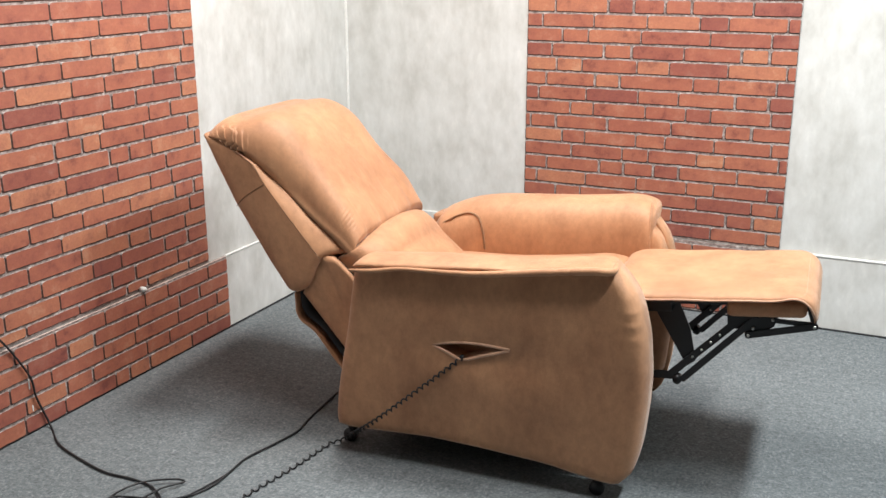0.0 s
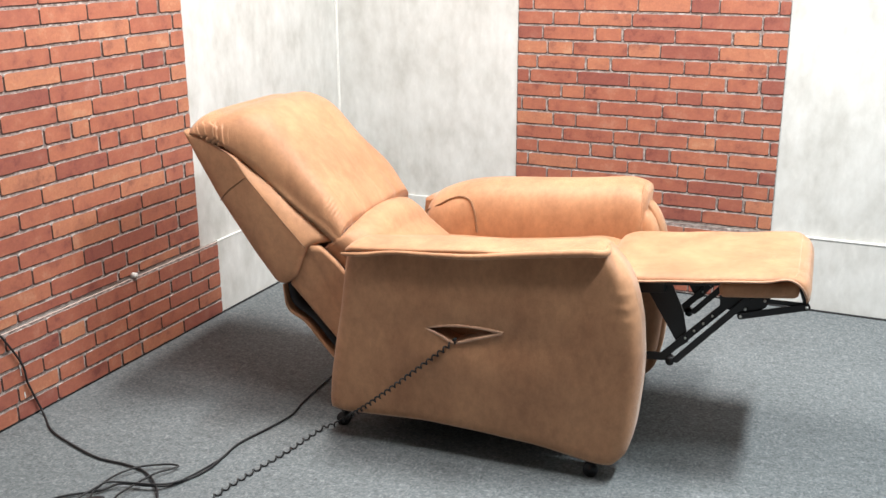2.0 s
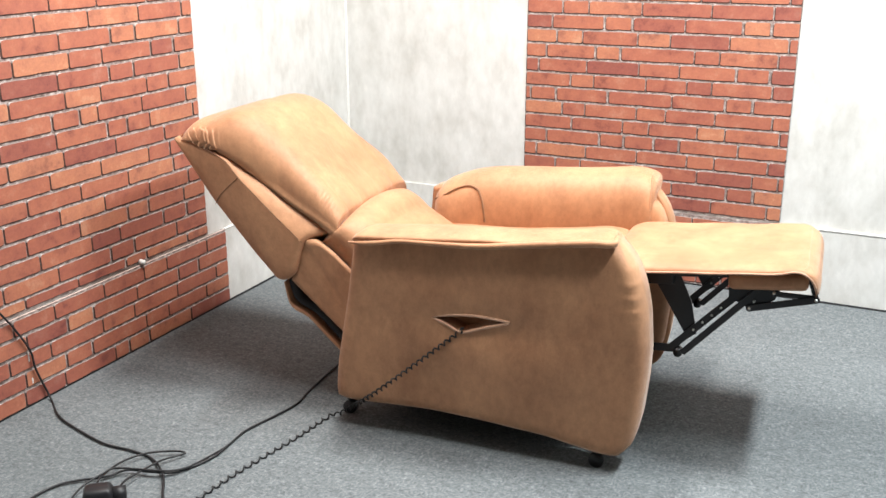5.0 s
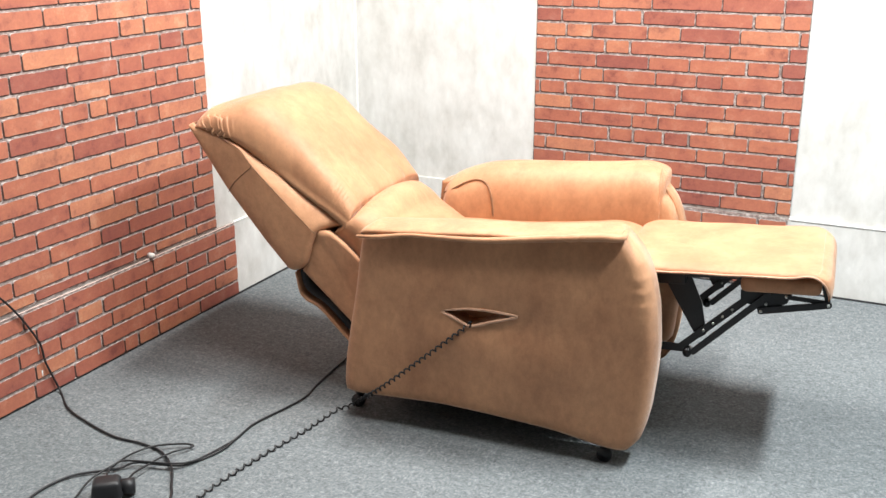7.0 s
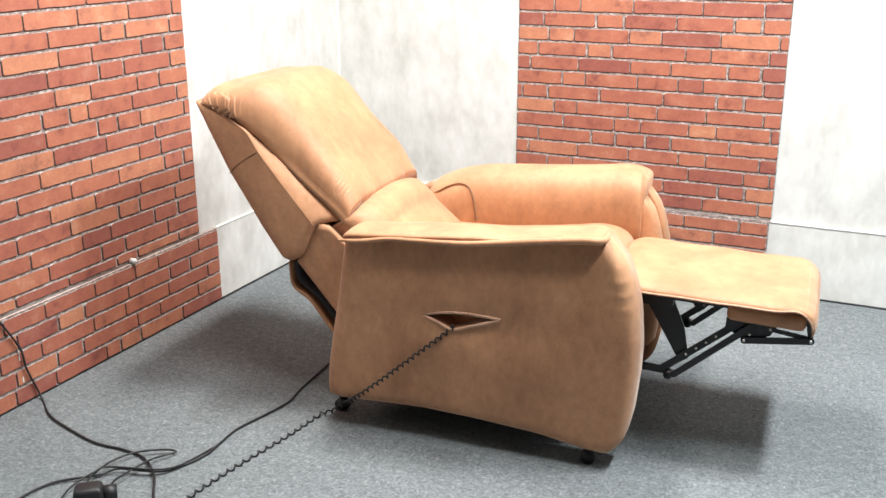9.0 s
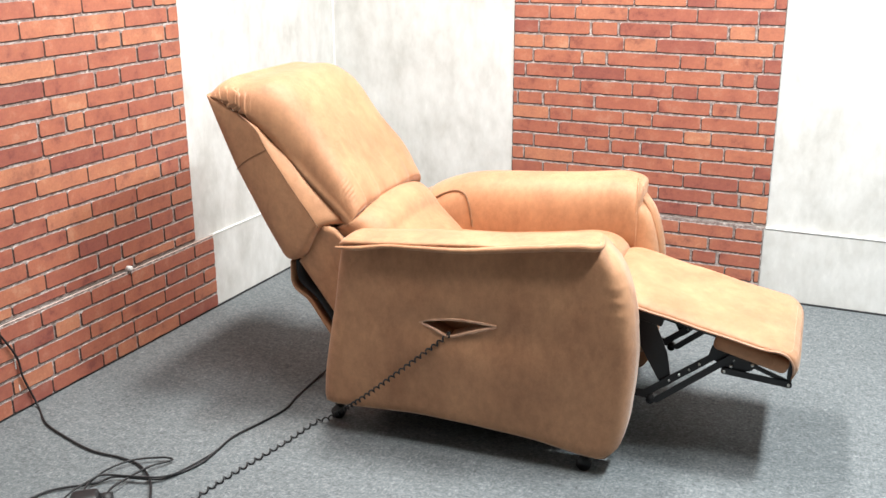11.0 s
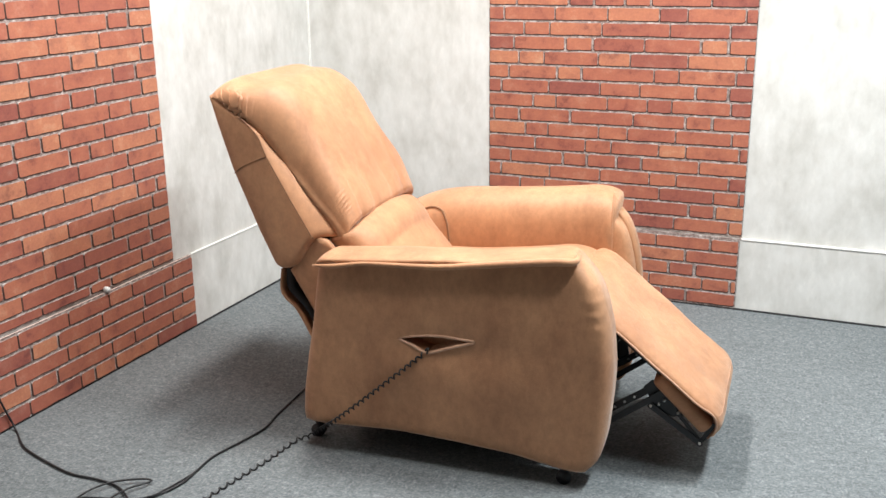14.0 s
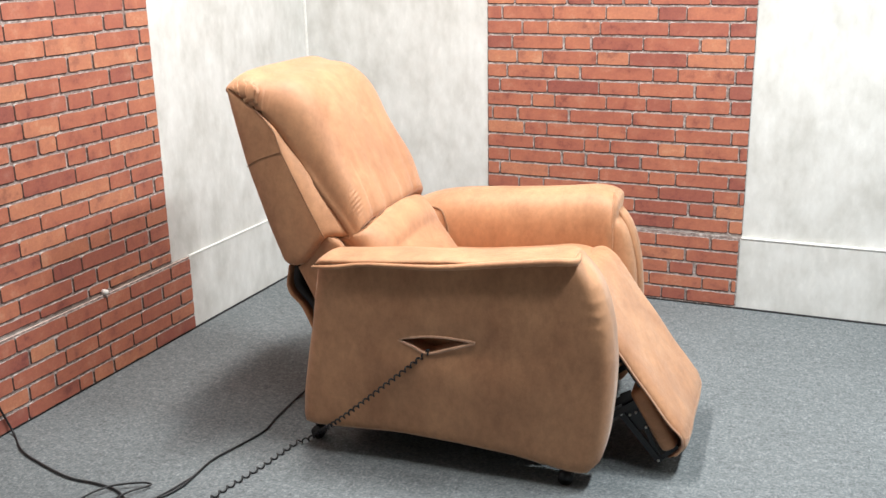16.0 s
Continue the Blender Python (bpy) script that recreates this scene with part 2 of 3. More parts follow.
edge_strip("trim_7", (0.81, -PROUD + 0.001, PLINTH), (1.80, -PROUD + 0.001, PLINTH), 0.003, MORTAR, "thin pale edge strip on the brick plinth")


# the recliner: x forward, y across, z up from the floor
chair = root("recliner_chair", pose(1.216, -1.19, 0, 0, 0, 4), "tan suede electric recliner armchair, back reclined, legrest raised", "armchair")
chair_front = curve([(0.04, 0.385), (0.052, 0.400), (0.072, 0.421), (0.144, 0.437), (0.252, 0.447), (0.326, 0.449), (0.427, 0.440), (0.496, 0.424), (0.55, 0.402), (0.582, 0.374), (0.61, 0.345)])
chair_rear = curve([(0.075, -0.384), (0.10, -0.392), (0.176, -0.386), (0.277, -0.369), (0.376, -0.350), (0.471, -0.337), (0.56, -0.329)])
hem = curve([(-0.395, 0.092), (-0.375, 0.082), (-0.339, 0.079), (-0.239, 0.085), (-0.108, 0.090), (0.049, 0.084), (0.201, 0.073), (0.29, 0.057), (0.348, 0.048), (0.398, 0.050), (0.45, 0.085)])
rim = curve([(-0.34, 0.532), (-0.316, 0.538), (-0.09, 0.556), (0.116, 0.569), (0.283, 0.592), (0.353, 0.606), (0.42, 0.60)])


def side_point(u, v, y, sgn, bulge):
    z = 0.06 + 0.52 * v
    for _ in range(4):
        x = chair_rear(z) + (chair_front(z) - (0.02 if sgn > 0 else 0) - chair_rear(z)) * u
        z = hem(x) + (rim(x) + (0.026 * min(1, max(0, (x + 0.30) / 0.2)) * min(1, max(0, (0.30 - x) / 0.12)) if sgn > 0 else 0) - hem(x)) * v
    d = min(u * 0.8, (1 - u) * 0.8, v * 0.5 + 0.01)
    r = 0.035
    back = 0 if d > r else r * (1 - math.sqrt(max(0, 1 - (1 - d / r) ** 2)))
    swell = bulge * (0.010 * math.sin(math.pi * u) * math.sin(math.pi * min(1, v * 1.1)) + 0.0035 * noise.noise(Vector((x * 5, z * 6, sgn))))
    hollow = bulge * 0.012 * math.exp(-((x - 0.03) / 0.16) ** 2 - ((z - 0.345) / 0.05) ** 2)
    curl = 0.012 * bulge * math.exp(-((v - 1) / 0.10) ** 2)
    ripple = bulge * 0.0042 * math.sin(z * 190) * math.exp(-((x - 0.415) / 0.028) ** 2) * math.exp(-((z - 0.49) / 0.055) ** 2)
    return Vector((x, sgn * (y - back * bulge + swell - hollow - curl + ripple), z))


def arm_side(sgn):
    bm = bmesh.new()
    sheet(bm, lambda u, v: side_point(u, v, 0.35, sgn, 1), lambda u, v: side_point(u, v, 0.25, sgn, 0), 88, 48)
    return bm


def cut_slot(ob, sgn):
    """The pocket's slit: a flat diamond cut into the side."""
    bm = bmesh.new()
    shape = [(-0.098, 0.359), (0.0, 0.375), (0.104, 0.371), (-0.018, 0.329)]
    a = [bm.verts.new((x, sgn * 0.42, z)) for x, z in shape]
    b = [bm.verts.new((x, sgn * 0.30, z)) for x, z in shape]
    bm.faces.new(a), bm.faces.new(b[::-1])
    for k in range(4):
        bm.faces.new((a[k], b[k], b[(k + 1) % 4], a[(k + 1) % 4]))
    cutter = new("cutter", finish("cutter", bm, LEATHER, False))
    cutter.parent = ob.parent
    mod = ob.modifiers.new("slot", "BOOLEAN")
    mod.operation, mod.solver, mod.object = "DIFFERENCE", "EXACT", cutter
    bpy.context.view_layer.update()
    me = bpy.data.meshes.new_from_object(ob.evaluated_get(bpy.context.evaluated_depsgraph_get()))
    ob.modifiers.clear()
    ob.data = me
    bpy.data.objects.remove(cutter)


side_near = part("side_panel", arm_side(-1), LEATHER, chair, "tan suede side panel with a pocket slit")
cut_slot(side_near, -1)
side_far = part("side_panel", arm_side(1), LEATHER, chair)


def slot_lips(sgn, parent):
    for pts in ([(-0.103, 0.359), (-0.05, 0.3695), (0.0, 0.3755), (0.055, 0.3755), (0.109, 0.372)], [(-0.101, 0.358), (-0.06, 0.344), (-0.019, 0.328), (0.04, 0.347), (0.107, 0.370)]):
        path = smooth_path([(x, sgn * (0.3495 + (0.001 if z < 0.355 else 0)), z) for x, z in pts], 30)
        part("pocket_lip", add_tube(bmesh.new(), path, 0.0042, 8), FOLD, parent, "stitched lip of the pocket slit")


slot_lips(-1, side_near)


def arm_cap(sgn, parent):
    """The padded cap on an arm: sections across it, strung from its rear to its front."""
    lift = 0.0 if sgn < 0 else 0.024
    section = [(0.350, 0.000), (0.362, 0.005), (0.3685, 0.011), (0.366, 0.018), (0.345, 0.024), (0.30, 0.027), (0.262, 0.025), (0.236, 0.013), (0.226, -0.012), (0.226, -0.06), (0.228, -0.16), (0.25, -0.17), (0.27, -0.02)]
    if sgn > 0:
        section[4:11] = [(0.345, 0.022), (0.305, 0.030), (0.270, 0.028), (0.241, 0.018), (0.219, -0.001), (0.205, -0.028), (0.199, -0.06), (0.199, -0.12), (0.206, -0.19)]
    n = len(section)
    xs = np.linspace(-0.325, 0.358, 60)
    bm = bmesh.new()
    rings = []
    for i, x in enumerate(xs):
        f = i / (len(xs) - 1)
        end = min(1, math.sqrt(f * 22 + 0.05), math.sqrt((1 - f) * 26 + (0.03 if sgn < 0 else 0.4)))
        ring = []
        for y, z in section:
            thin = 1 - (0.42 * min(1, max(0, (f - 0.55) / 0.45)) if sgn < 0 else 0.3 * min(1, max(0, (f - 0.90) / 0.10)))
            sink = 0.05 * (1 - min(1, f / 0.32)) ** 2 + 0.026 * max(0, (f - 0.86) / 0.14) ** 2 if sgn > 0 else 0
            yy = 0.30 + (y - 0.30) * (0.6 + 0.4 * end)
            fold = 0.0022 * math.sin(x * 260 + z * 80) * math.exp(-((x - 0.30) / 0.035) ** 2) * (1 if y > 0.34 else 0)
            ring.append(bm.verts.new((x, sgn * (yy + fold), rim(x) + lift * (1 - 0.35 * max(0, (f - 0.6) / 0.4)) - sink + z * (end * thin if z > 0 else 1) + 0.003 * noise.noise(Vector((x * 7, y * 9, sgn))))))
        rings.append(ring)
    for a, b in zip(rings, rings[1:]):
        for k in range(n):
            bm.faces.new((a[k], a[(k + 1) % n], b[(k + 1) % n], b[k]))
    bm.faces.new(rings[0]), bm.faces.new(rings[-1])
    ob = part("arm_pad", bm, LEATHER, parent, "padded suede arm pad with piped edge")
    sub = ob.modifiers.new("soft", "SUBSURF")
    sub.levels = sub.render_levels = 1
    if sgn > 0:
        return ob
    roll = smooth_path([(-0.324, sgn * 0.352, 0.532), (-0.316, sgn * 0.365, 0.5365), (-0.258, sgn * 0.370, 0.5425), (-0.18, sgn * 0.370, 0.556), (-0.104, sgn * 0.370, 0.5595), (-0.03, sgn * 0.370, 0.5625), (0.043, sgn * 0.370, 0.568),
                        (0.184, sgn * 0.370, 0.588), (0.306, sgn * 0.369, 0.6045), (0.345, sgn * 0.366, 0.606), (0.359, sgn * 0.350, 0.606), (0.357, sgn * 0.31, 0.608)], 150)
    swell = curve([(0, 0.0026), (0.1, 0.0055), (0.22, 0.0042), (0.45, 0.0062), (0.7, 0.0075), (0.88, 0.0085), (0.95, 0.0075), (1, 0.005)])
    crimp = lambda f: 0.0022 * (math.exp(-((f - 0.755) / 0.008) ** 2) + math.exp(-((f - 0.80) / 0.007) ** 2))
    part("piping", add_tube(bmesh.new(), roll, lambda f: 1.15 * swell(f) - crimp(f), 10), LEATHER, ob, "rolled suede edge under the arm pad")
    return ob


cap_near, cap_far = arm_cap(-1, chair), arm_cap(1, chair)
# seams on the inner face of the far arm
part("seam", add_tube(bmesh.new(), smooth_path([(0.338, 0.275, 0.628), (0.342, 0.240, 0.616), (0.344, 0.214, 0.585), (0.345, 0.205, 0.53), (0.346, 0.208, 0.42)], 30), 0.0022, 6), LEATHER, cap_far)


def far_face(x, z):
    f = (x + 0.325) / 0.683
    low = z - (rim(x) + 0.024 - 0.05 * (1 - min(1, f / 0.32)) ** 2)
    y = float(np.interp(low, [-0.19, -0.12, -0.06, -0.028, -0.001, 0.018, 0.028], [0.206, 0.199, 0.199, 0.205, 0.219, 0.241, 0.270]))
    end = min(1, math.sqrt(max(0, f) * 22 + 0.05))
    return (x, 0.30 + (y - 0.30) * (0.6 + 0.4 * end) - 0.0008, z)


part("seam", add_tube(bmesh.new(), smooth_path([far_face(x, z) for x, z in ((-0.318, 0.503), (-0.27, 0.530), (-0.243, 0.546), (-0.206, 0.558), (-0.176, 0.553), (-0.161, 0.535), (-0.152, 0.505), (-0.146, 0.455))], 50), 0.0032, 6), SEAM, cap_far)

# the far arm's padded front, inside its side panel
bm = bmesh.new()
rings = []
for i in range(25):
    z = 0.09 + 0.508 * i / 24
    close = min(1, math.sqrt(max(0.02, (24 - i) / 2.5)), math.sqrt(max(0.05, i / 2)))
    x1, x0 = chair_front(z) - 0.028, 0.315
    ring = []
    for k in range(20):
        a = 2 * math.pi * k / 20
        cx, cy = math.copysign(abs(math.cos(a)) ** 0.55, math.cos(a)), math.copysign(abs(math.sin(a)) ** 0.55, math.sin(a))
        ring.append(bm.verts.new(((x0 + x1) / 2 + cx * (x1 - x0) / 2 * close, 0.264 + cy * 0.056 * close, z)))
    rings.append(ring)
for a, b in zip(rings, rings[1:]):
    for k in range(20):
        bm.faces.new((a[k], a[(k + 1) % 20], b[(k + 1) % 20], b[k]))
bm.faces.new(rings[0]), bm.faces.new(rings[-1])
part("arm_front", bm, LEATHER, chair, "padded suede arm front")

# seat cushion with its rolled front
seat_profile = smooth_path([(-0.34, 0.44), (-0.20, 0.455), (0.0, 0.465), (0.16, 0.486), (0.235, 0.496), (0.295, 0.488), (0.330, 0.462), (0.334, 0.43), (0.30, 0.40)], 46)


def seat_point(u, v):
    q = seat_profile[round(u * 45)]
    y = (v - 0.5) * 0.44
    soft = (1 - abs(v - 0.5) * 2) ** 0.5 if abs(v - 0.5) < 0.5 else 0
    drop = 0.022 * (1 - min(1, soft * 1.4))
    return Vector((q[0], y, q[1] - drop + 0.003 * noise.noise(Vector((q[0] * 8, y * 8, 3)))))


bm = bmesh.new()
sheet(bm, seat_point, lambda u, v: Vector((-0.34 + 0.60 * u, (v - 0.5) * 0.44, 0.385)), 45, 20)
part("seat_cushion", bm, LEATHER, chair)
# Widened and brought near the floor to block light, darkening the carpet below.
bm = bmesh.new()
add_box(bm, -0.31, -0.245, 0.040, 0.275, 0.245, 0.375, 0.01)
base = part("base_frame", bm, BLACK_CLOTH, chair, "black under-seat frame cover, lowered to block light")
for y in (-0.20, 0.20):
    part("frame_rail", add_box(bmesh.new(), -0.33, y - 0.012, 0.40, 0.30, y + 0.012, 0.43, 0.003), BLACK_METAL, base)
part("frame_rail", add_box(bmesh.new(), 0.22, -0.21, 0.14, 0.25, 0.21, 0.17, 0.003), BLACK_METAL, base)
part("actuator", cylinder(bmesh.new(), (0.02, 0.02, 0.26), (0.30, 0.02, 0.33), 0.018), BLACK_METAL, base, "black linear motor rod")
for x, y in ((-0.378, -0.268), (0.335, -0.312), (-0.378, 0.268), (0.335, 0.312)):
    bm = bmesh.new()
    cylinder(bm, (x, y - 0.012, 0.019), (x, y + 0.012, 0.019), 0.019)
    foot = part("caster", bm, BLACK_RUBBER, chair, "black caster wheel")
    part("stem", cylinder(bmesh.new(), (x + 0.004, y, 0.03), (x + 0.004, y, 0.11), 0.012, 12), BLACK_METAL, foot)

# the back: (forward, up, across) turned into the chair's axes about its lower rear corner
BACK_X, BACK_Z = -0.480, 0.471
NX, NZ, VX, VZ = 0.942, 0.336, -0.336, 0.942


def back_at(n, v, y):
    return Vector((n * NX + v * VX, y, n * NZ + v * VZ))


side_seam = curve([(-0.04, 0.15), (0.05, 0.144), (0.169, 0.122), (0.302, 0.101), (0.419, 0.098), (0.50, 0.02), (0.52, 0.0)])
groove = curve([(-0.06, 0.262), (0.0, 0.245), (0.041, 0.231), (0.094, 0.213), (0.158, 0.186), (0.274, 0.143), (0.382, 0.098), (0.454, 0.055), (0.4975, 0.012), (0.515, 0.0)])
rear_line = curve([(-0.04, 0.012), (0.0, 0.0), (0.12, -0.010), (0.30, -0.0155), (0.42, -0.008), (0.505, 0.0)])


def back_section(v, k):
    s, g, r = side_seam(v), groove(v), rear_line(v)
    s = min(s, g * 0.92 + 0.002)
    w = 0.262
    inset = min(1, max(0, (0.43 - v) / 0.26))
    gy, g2 = 0.232 - 0.020 * inset, g - 0.016 * inset
    half = [(0.0, r - 0.02), (0.10, r - 0.019), (0.19, r - 0.014), (0.243, r - 0.004), (w, r + 0.008), (w + 0.002, r + 0.35 * (s - r)), (w, r + 0.75 * (s - r)), (w - 0.003, s - 0.004), (w - 0.006, s + 0.002)]
    half += [(w - 0.006 + (gy - w + 0.006) * f, s + (g2 - s) * f + 0.008 * math.sin(math.pi * f) * inset) for f in (0.33, 0.7)]
    half += [(gy, g2 - 0.006), (gy - 0.02, g2 - 0.034), (0.10, g - 0.04), (0.0, g - 0.04)]
    y, n = half[k] if k < 15 else half[28 - k]
    return n, (y if k < 15 else -y)


under = curve([(-0.03, 0.012), (0.0, 0.0), (0.02, -0.014), (0.045, -0.017), (0.08, 0.002), (0.11, 0.030), (0.14, 0.046), (0.17, 0.048), (0.21, 0.030), (0.23, 0.006), (0.26, -0.015)])


def back_body(u, q):
    k = round(u * 28) % 28
    n, y = back_section(-0.01 + 0.52 * q, k)
    v = under(n) + (0.51 - under(n)) * q
    n, y = back_section(v, k)
    roll = max(0, 1 - q / 0.05) ** 2
    crown = max(0, (q - 0.93) / 0.07) ** 2
    return back_at(n + roll * 0.012 * (1 if n < 0.08 else -0.4) + 0.003 * crown, v, y * (1 - 0.07 * roll - 0.02 * crown))


bm = bmesh.new()
grid = add_grid(bm, back_body, 28, 60, True)
bm.faces.new([c[0] for c in grid])
bm.faces.new([c[-1] for c in grid])
back = part("backrest", bm, LEATHER, chair, "reclining suede backrest with side bolsters")
sub = back.modifiers.new("soft", "SUBSURF")
sub.levels = sub.render_levels = 1
back.location = (BACK_X, 0, BACK_Z)

# sling, lining and flap that hang below the back
for name, mat, half, thick, label, pts in (("rear_flap", LEATHER, 0.230, 0.006, "suede flap hanging under the back", ((-0.004, 0.0), (-0.008, -0.025), (-0.013, -0.062), (-0.001, -0.088), (0.030, -0.116), (0.072, -0.185), (0.110, -0.245))),
                                           ("rear_lining", BLACK_CLOTH, 0.226, 0.020, "black cloth lining behind the seat", ((0.012, 0.0), (0.008, -0.03), (0.010, -0.058), (0.026, -0.080), (0.056, -0.110), (0.098, -0.178), (0.13, -0.230))),
                                           ("sling", LEATHER, 0.224, 0.03, "suede sling under the back", ((0.045, 0.02), (0.062, -0.04), (0.092, -0.105), (0.124, -0.165), (0.15, -0.205)))):
    line = smooth_path(pts, 20)
    bm = bmesh.new()
    wave = lambda u, v: 0.006 * math.sin(v * 9 + 5 * u) * u
    sheet(bm, lambda u, v: Vector((line[round(u * 19)][0] + wave(u, v), (v - 0.5) * 2 * half, line[round(u * 19)][1])), lambda u, v: Vector((line[round(u * 19)][0] + wave(u, v) + thick, (v - 0.5) * 2 * half, line[round(u * 19)][1] + thick * 0.4)), 19, 12)
    part(name, bm, mat, back, label)


web_top = curve([(0.03, 0.0), (0.06, 0.035), (0.10, 0.106), (0.15, 0.094), (0.185, 0.048), (0.21, 0.0), (0.25, -0.06)])


def gusset_point(u, v, y):
    """The cloth web at the back's side, from its rear edge (u = 0) forward and from under the bolster down."""
    x = 0.030 + 0.22 * u
    q = Vector((x, web_top(x))).lerp(Vector((0.149 + 0.07 * u, -0.207)), v)
    crease = 0.004 * math.exp(-((u - 0.30 - 0.25 * v) / 0.07) ** 2) * (1 - v)
    return Vector((q[0], math.copysign(abs(y) - crease + 0.004 * math.sin(math.pi * u) * (1 - v), y), q[1]))


for sgn in (-1, 1):
    bm = bmesh.new()
    sheet(bm, lambda u, v: gusset_point(u, v, sgn * 0.240), lambda u, v: gusset_point(u, v, sgn * 0.226), 24, 16)
    part("side_web", bm, LEATHER, back, "suede web between back and side panel")

pad_mid = smooth_path([(-0.012, 0.498), (0.010, 0.525), (0.050, 0.532), (0.094, 0.509), (0.163, 0.479), (0.207, 0.420), (0.225, 0.33), (0.243, 0.21), (0.255, 0.12), (0.257, 0.076), (0.247, 0.060)], 241)
pad_edge = smooth_path([(0.004, 0.490), (0.009, 0.499), (0.021, 0.491), (0.055, 0.456), (0.098, 0.384), (0.143, 0.276), (0.186, 0.160), (0.213, 0.096), (0.229, 0.047), (0.232, 0.040), (0.222, 0.034)], 241)


def pad_point(u, w):
    i = round(u * 240)
    half = 0.2635 - 0.022 * min(1, max(0, (u - 0.12) / 0.5))
    a = -math.pi / 2 + math.pi * w
    yy = math.copysign(abs(math.sin(a)) ** 0.80, math.sin(a))
    half -= 0.007 * max(0, 1 - u / 0.09) ** 2
    half += (0.020 if yy > 0 else 0.0) * math.exp(-((u - 0.80) / 0.11) ** 2)
    p = 5.8 + 2.5 * math.exp(-((u - 0.82) / 0.13) ** 2)
    b = max(0.0, 1 - abs(yy) ** p) ** (1 / 2.5)
    m, e = pad_mid[i], pad_edge[i]
    if yy < 0:
        lean = min(1, max(0, (u - 0.2) / 0.4))
        half -= 0.020 * lean
        e = e - Vector((0.016 * lean, 0.004 * lean))
    n, v = e[0] + (m[0] - e[0]) * b, e[1] + (m[1] - e[1]) * b
    y = yy * half
    low = max(0, (u - 0.55) / 0.45)
    n += -0.0065 * low * (math.exp(-((abs(y) - 0.065) / 0.010) ** 2) + math.exp(-((abs(y) - 0.150) / 0.010) ** 2))
    n += 0.0030 * noise.noise(Vector((y * 9, u * 7, 1.0))) * b
    gather = math.exp(-((u - 0.16) / 0.06) ** 2) * max(0, 1 - abs(abs(yy) - 0.975) / 0.05)
    pucker = math.exp(-((u - 0.88) / 0.06) ** 2) * max(0, 1 - abs(abs(yy) - 0.93) / 0.10)
    n += gather * 0.024 * math.sin(u * 190 + 0.9 * math.sin(u * 70) + 3 * abs(yy)) + pucker * 0.0015 * math.sin(u * 330)
    return back_at(n, v, y)


bm = bmesh.new()
sheet(bm, pad_point, lambda u, w: back_at(*[(q * 0.9 - 0.008) if k == 0 else q for k, q in enumerate(pad_edge[round(u * 240)])], (w - 0.5) * 0.46), 240, 48)
pad = part("back_cushion", bm, LEATHER, chair, "draped suede back cushion gathered at its corners")


def lumbar_point(u, w):
    y = (w - 0.5) * 0.45
    e = abs(w - 0.5) * 2
    arch = 0.026 * (1 - e ** 2)
    v = 0.040 + arch - 0.20 * u
    n = 0.246 + 0.016 * (1 - e ** 2) + 0.075 * u + 0.016 * math.sin(math.pi * min(1, u * 2.2)) * (1 - e ** 4) - 0.05 * max(0, e - 0.8) ** 2 * 25 * (0.2 + u) - 0.007 * math.exp(-(u / 0.03) ** 2)
    return back_at(n, v, y)


bm = bmesh.new()
sheet(bm, lumbar_point, lambda u, w: lumbar_point(u, w) - back_at(0.07, 0, 0), 24, 28)
lumbar = part("lumbar_cushion", bm, LEATHER, chair)
for sgn in (-1, 1):
    line = smooth_path([back_at(min(side_seam(v), groove(v) * 0.92 + 0.002), v, sgn * 0.2595) for v in np.linspace(0.055, 0.425, 12)], 50)
    part("seam", add_tube(bmesh.new(), line, 0.0013, 6), SEAM, back)
    cross = smooth_path([back_at(-0.010, 0.290, sgn * 0.2600), back_at(0.03, 0.300, sgn * 0.2640), back_at(0.10, 0.303, sgn * 0.2600)], 20)
    part("seam", add_tube(bmesh.new(), cross, 0.0013, 6), SEAM, back)

# the legrest: origin at the end of its bracket, x along the mat
LEG_HALF = 0.215
leg_top = smooth_path([(-0.520, 0.030), (-0.513, 0.058), (-0.492, 0.075), (-0.44, 0.084), (-0.25, 0.081), (-0.10, 0.081), (-0.04, 0.077), (-0.008, 0.062), (0.004, 0.032), (0.001, 0.004)], 61)
leg_low = smooth_path([(-0.512, 0.026), (-0.506, 0.042), (-0.488, 0.053), (-0.44, 0.060), (-0.25, 0.060), (-0.10, 0.061), (-0.05, 0.060), (-0.022, 0.050), (-0.010, 0.030), (-0.007, 0.004)], 61)


def leg_outer(u, w):
    i = round(u * 60)
    a, b = leg_top[i], leg_low[i]
    e = abs(w - 0.5) * 2
    half = LEG_HALF * (1 - 0.10 * max(0, (u - 0.80) / 0.20) ** 2)
    k = 1 - max(0.0, (e - 0.72) / 0.28) ** 2.6
    p = b + (a - b) * (0.16 + 0.84 * k)
    sag = -0.006 * math.sin(math.pi * u) * (1 - e ** 2)
    flapup = 0.007 * math.exp(-((u - 0.86) / 0.05) ** 2) * max(0, e - 0.9) * 10
    return Vector((p[0], (w - 0.5) * 2 * half, p[1] + sag + flapup + 0.0035 * noise.noise(Vector((p[0] * 9, w * 5, 2)))))


def leg_inner(u, w):
    b = leg_low[round(u * 60)]
    q = leg_outer(u, w)
    e = abs(w - 0.5) * 2
    return Vector((b[0] * 0.99, q[1] * 0.985, min(b[1], q[2] - 0.003) - 0.002 + (0.007 * math.exp(-((u - 0.86) / 0.05) ** 2) * max(0, e - 0.9) * 10)))


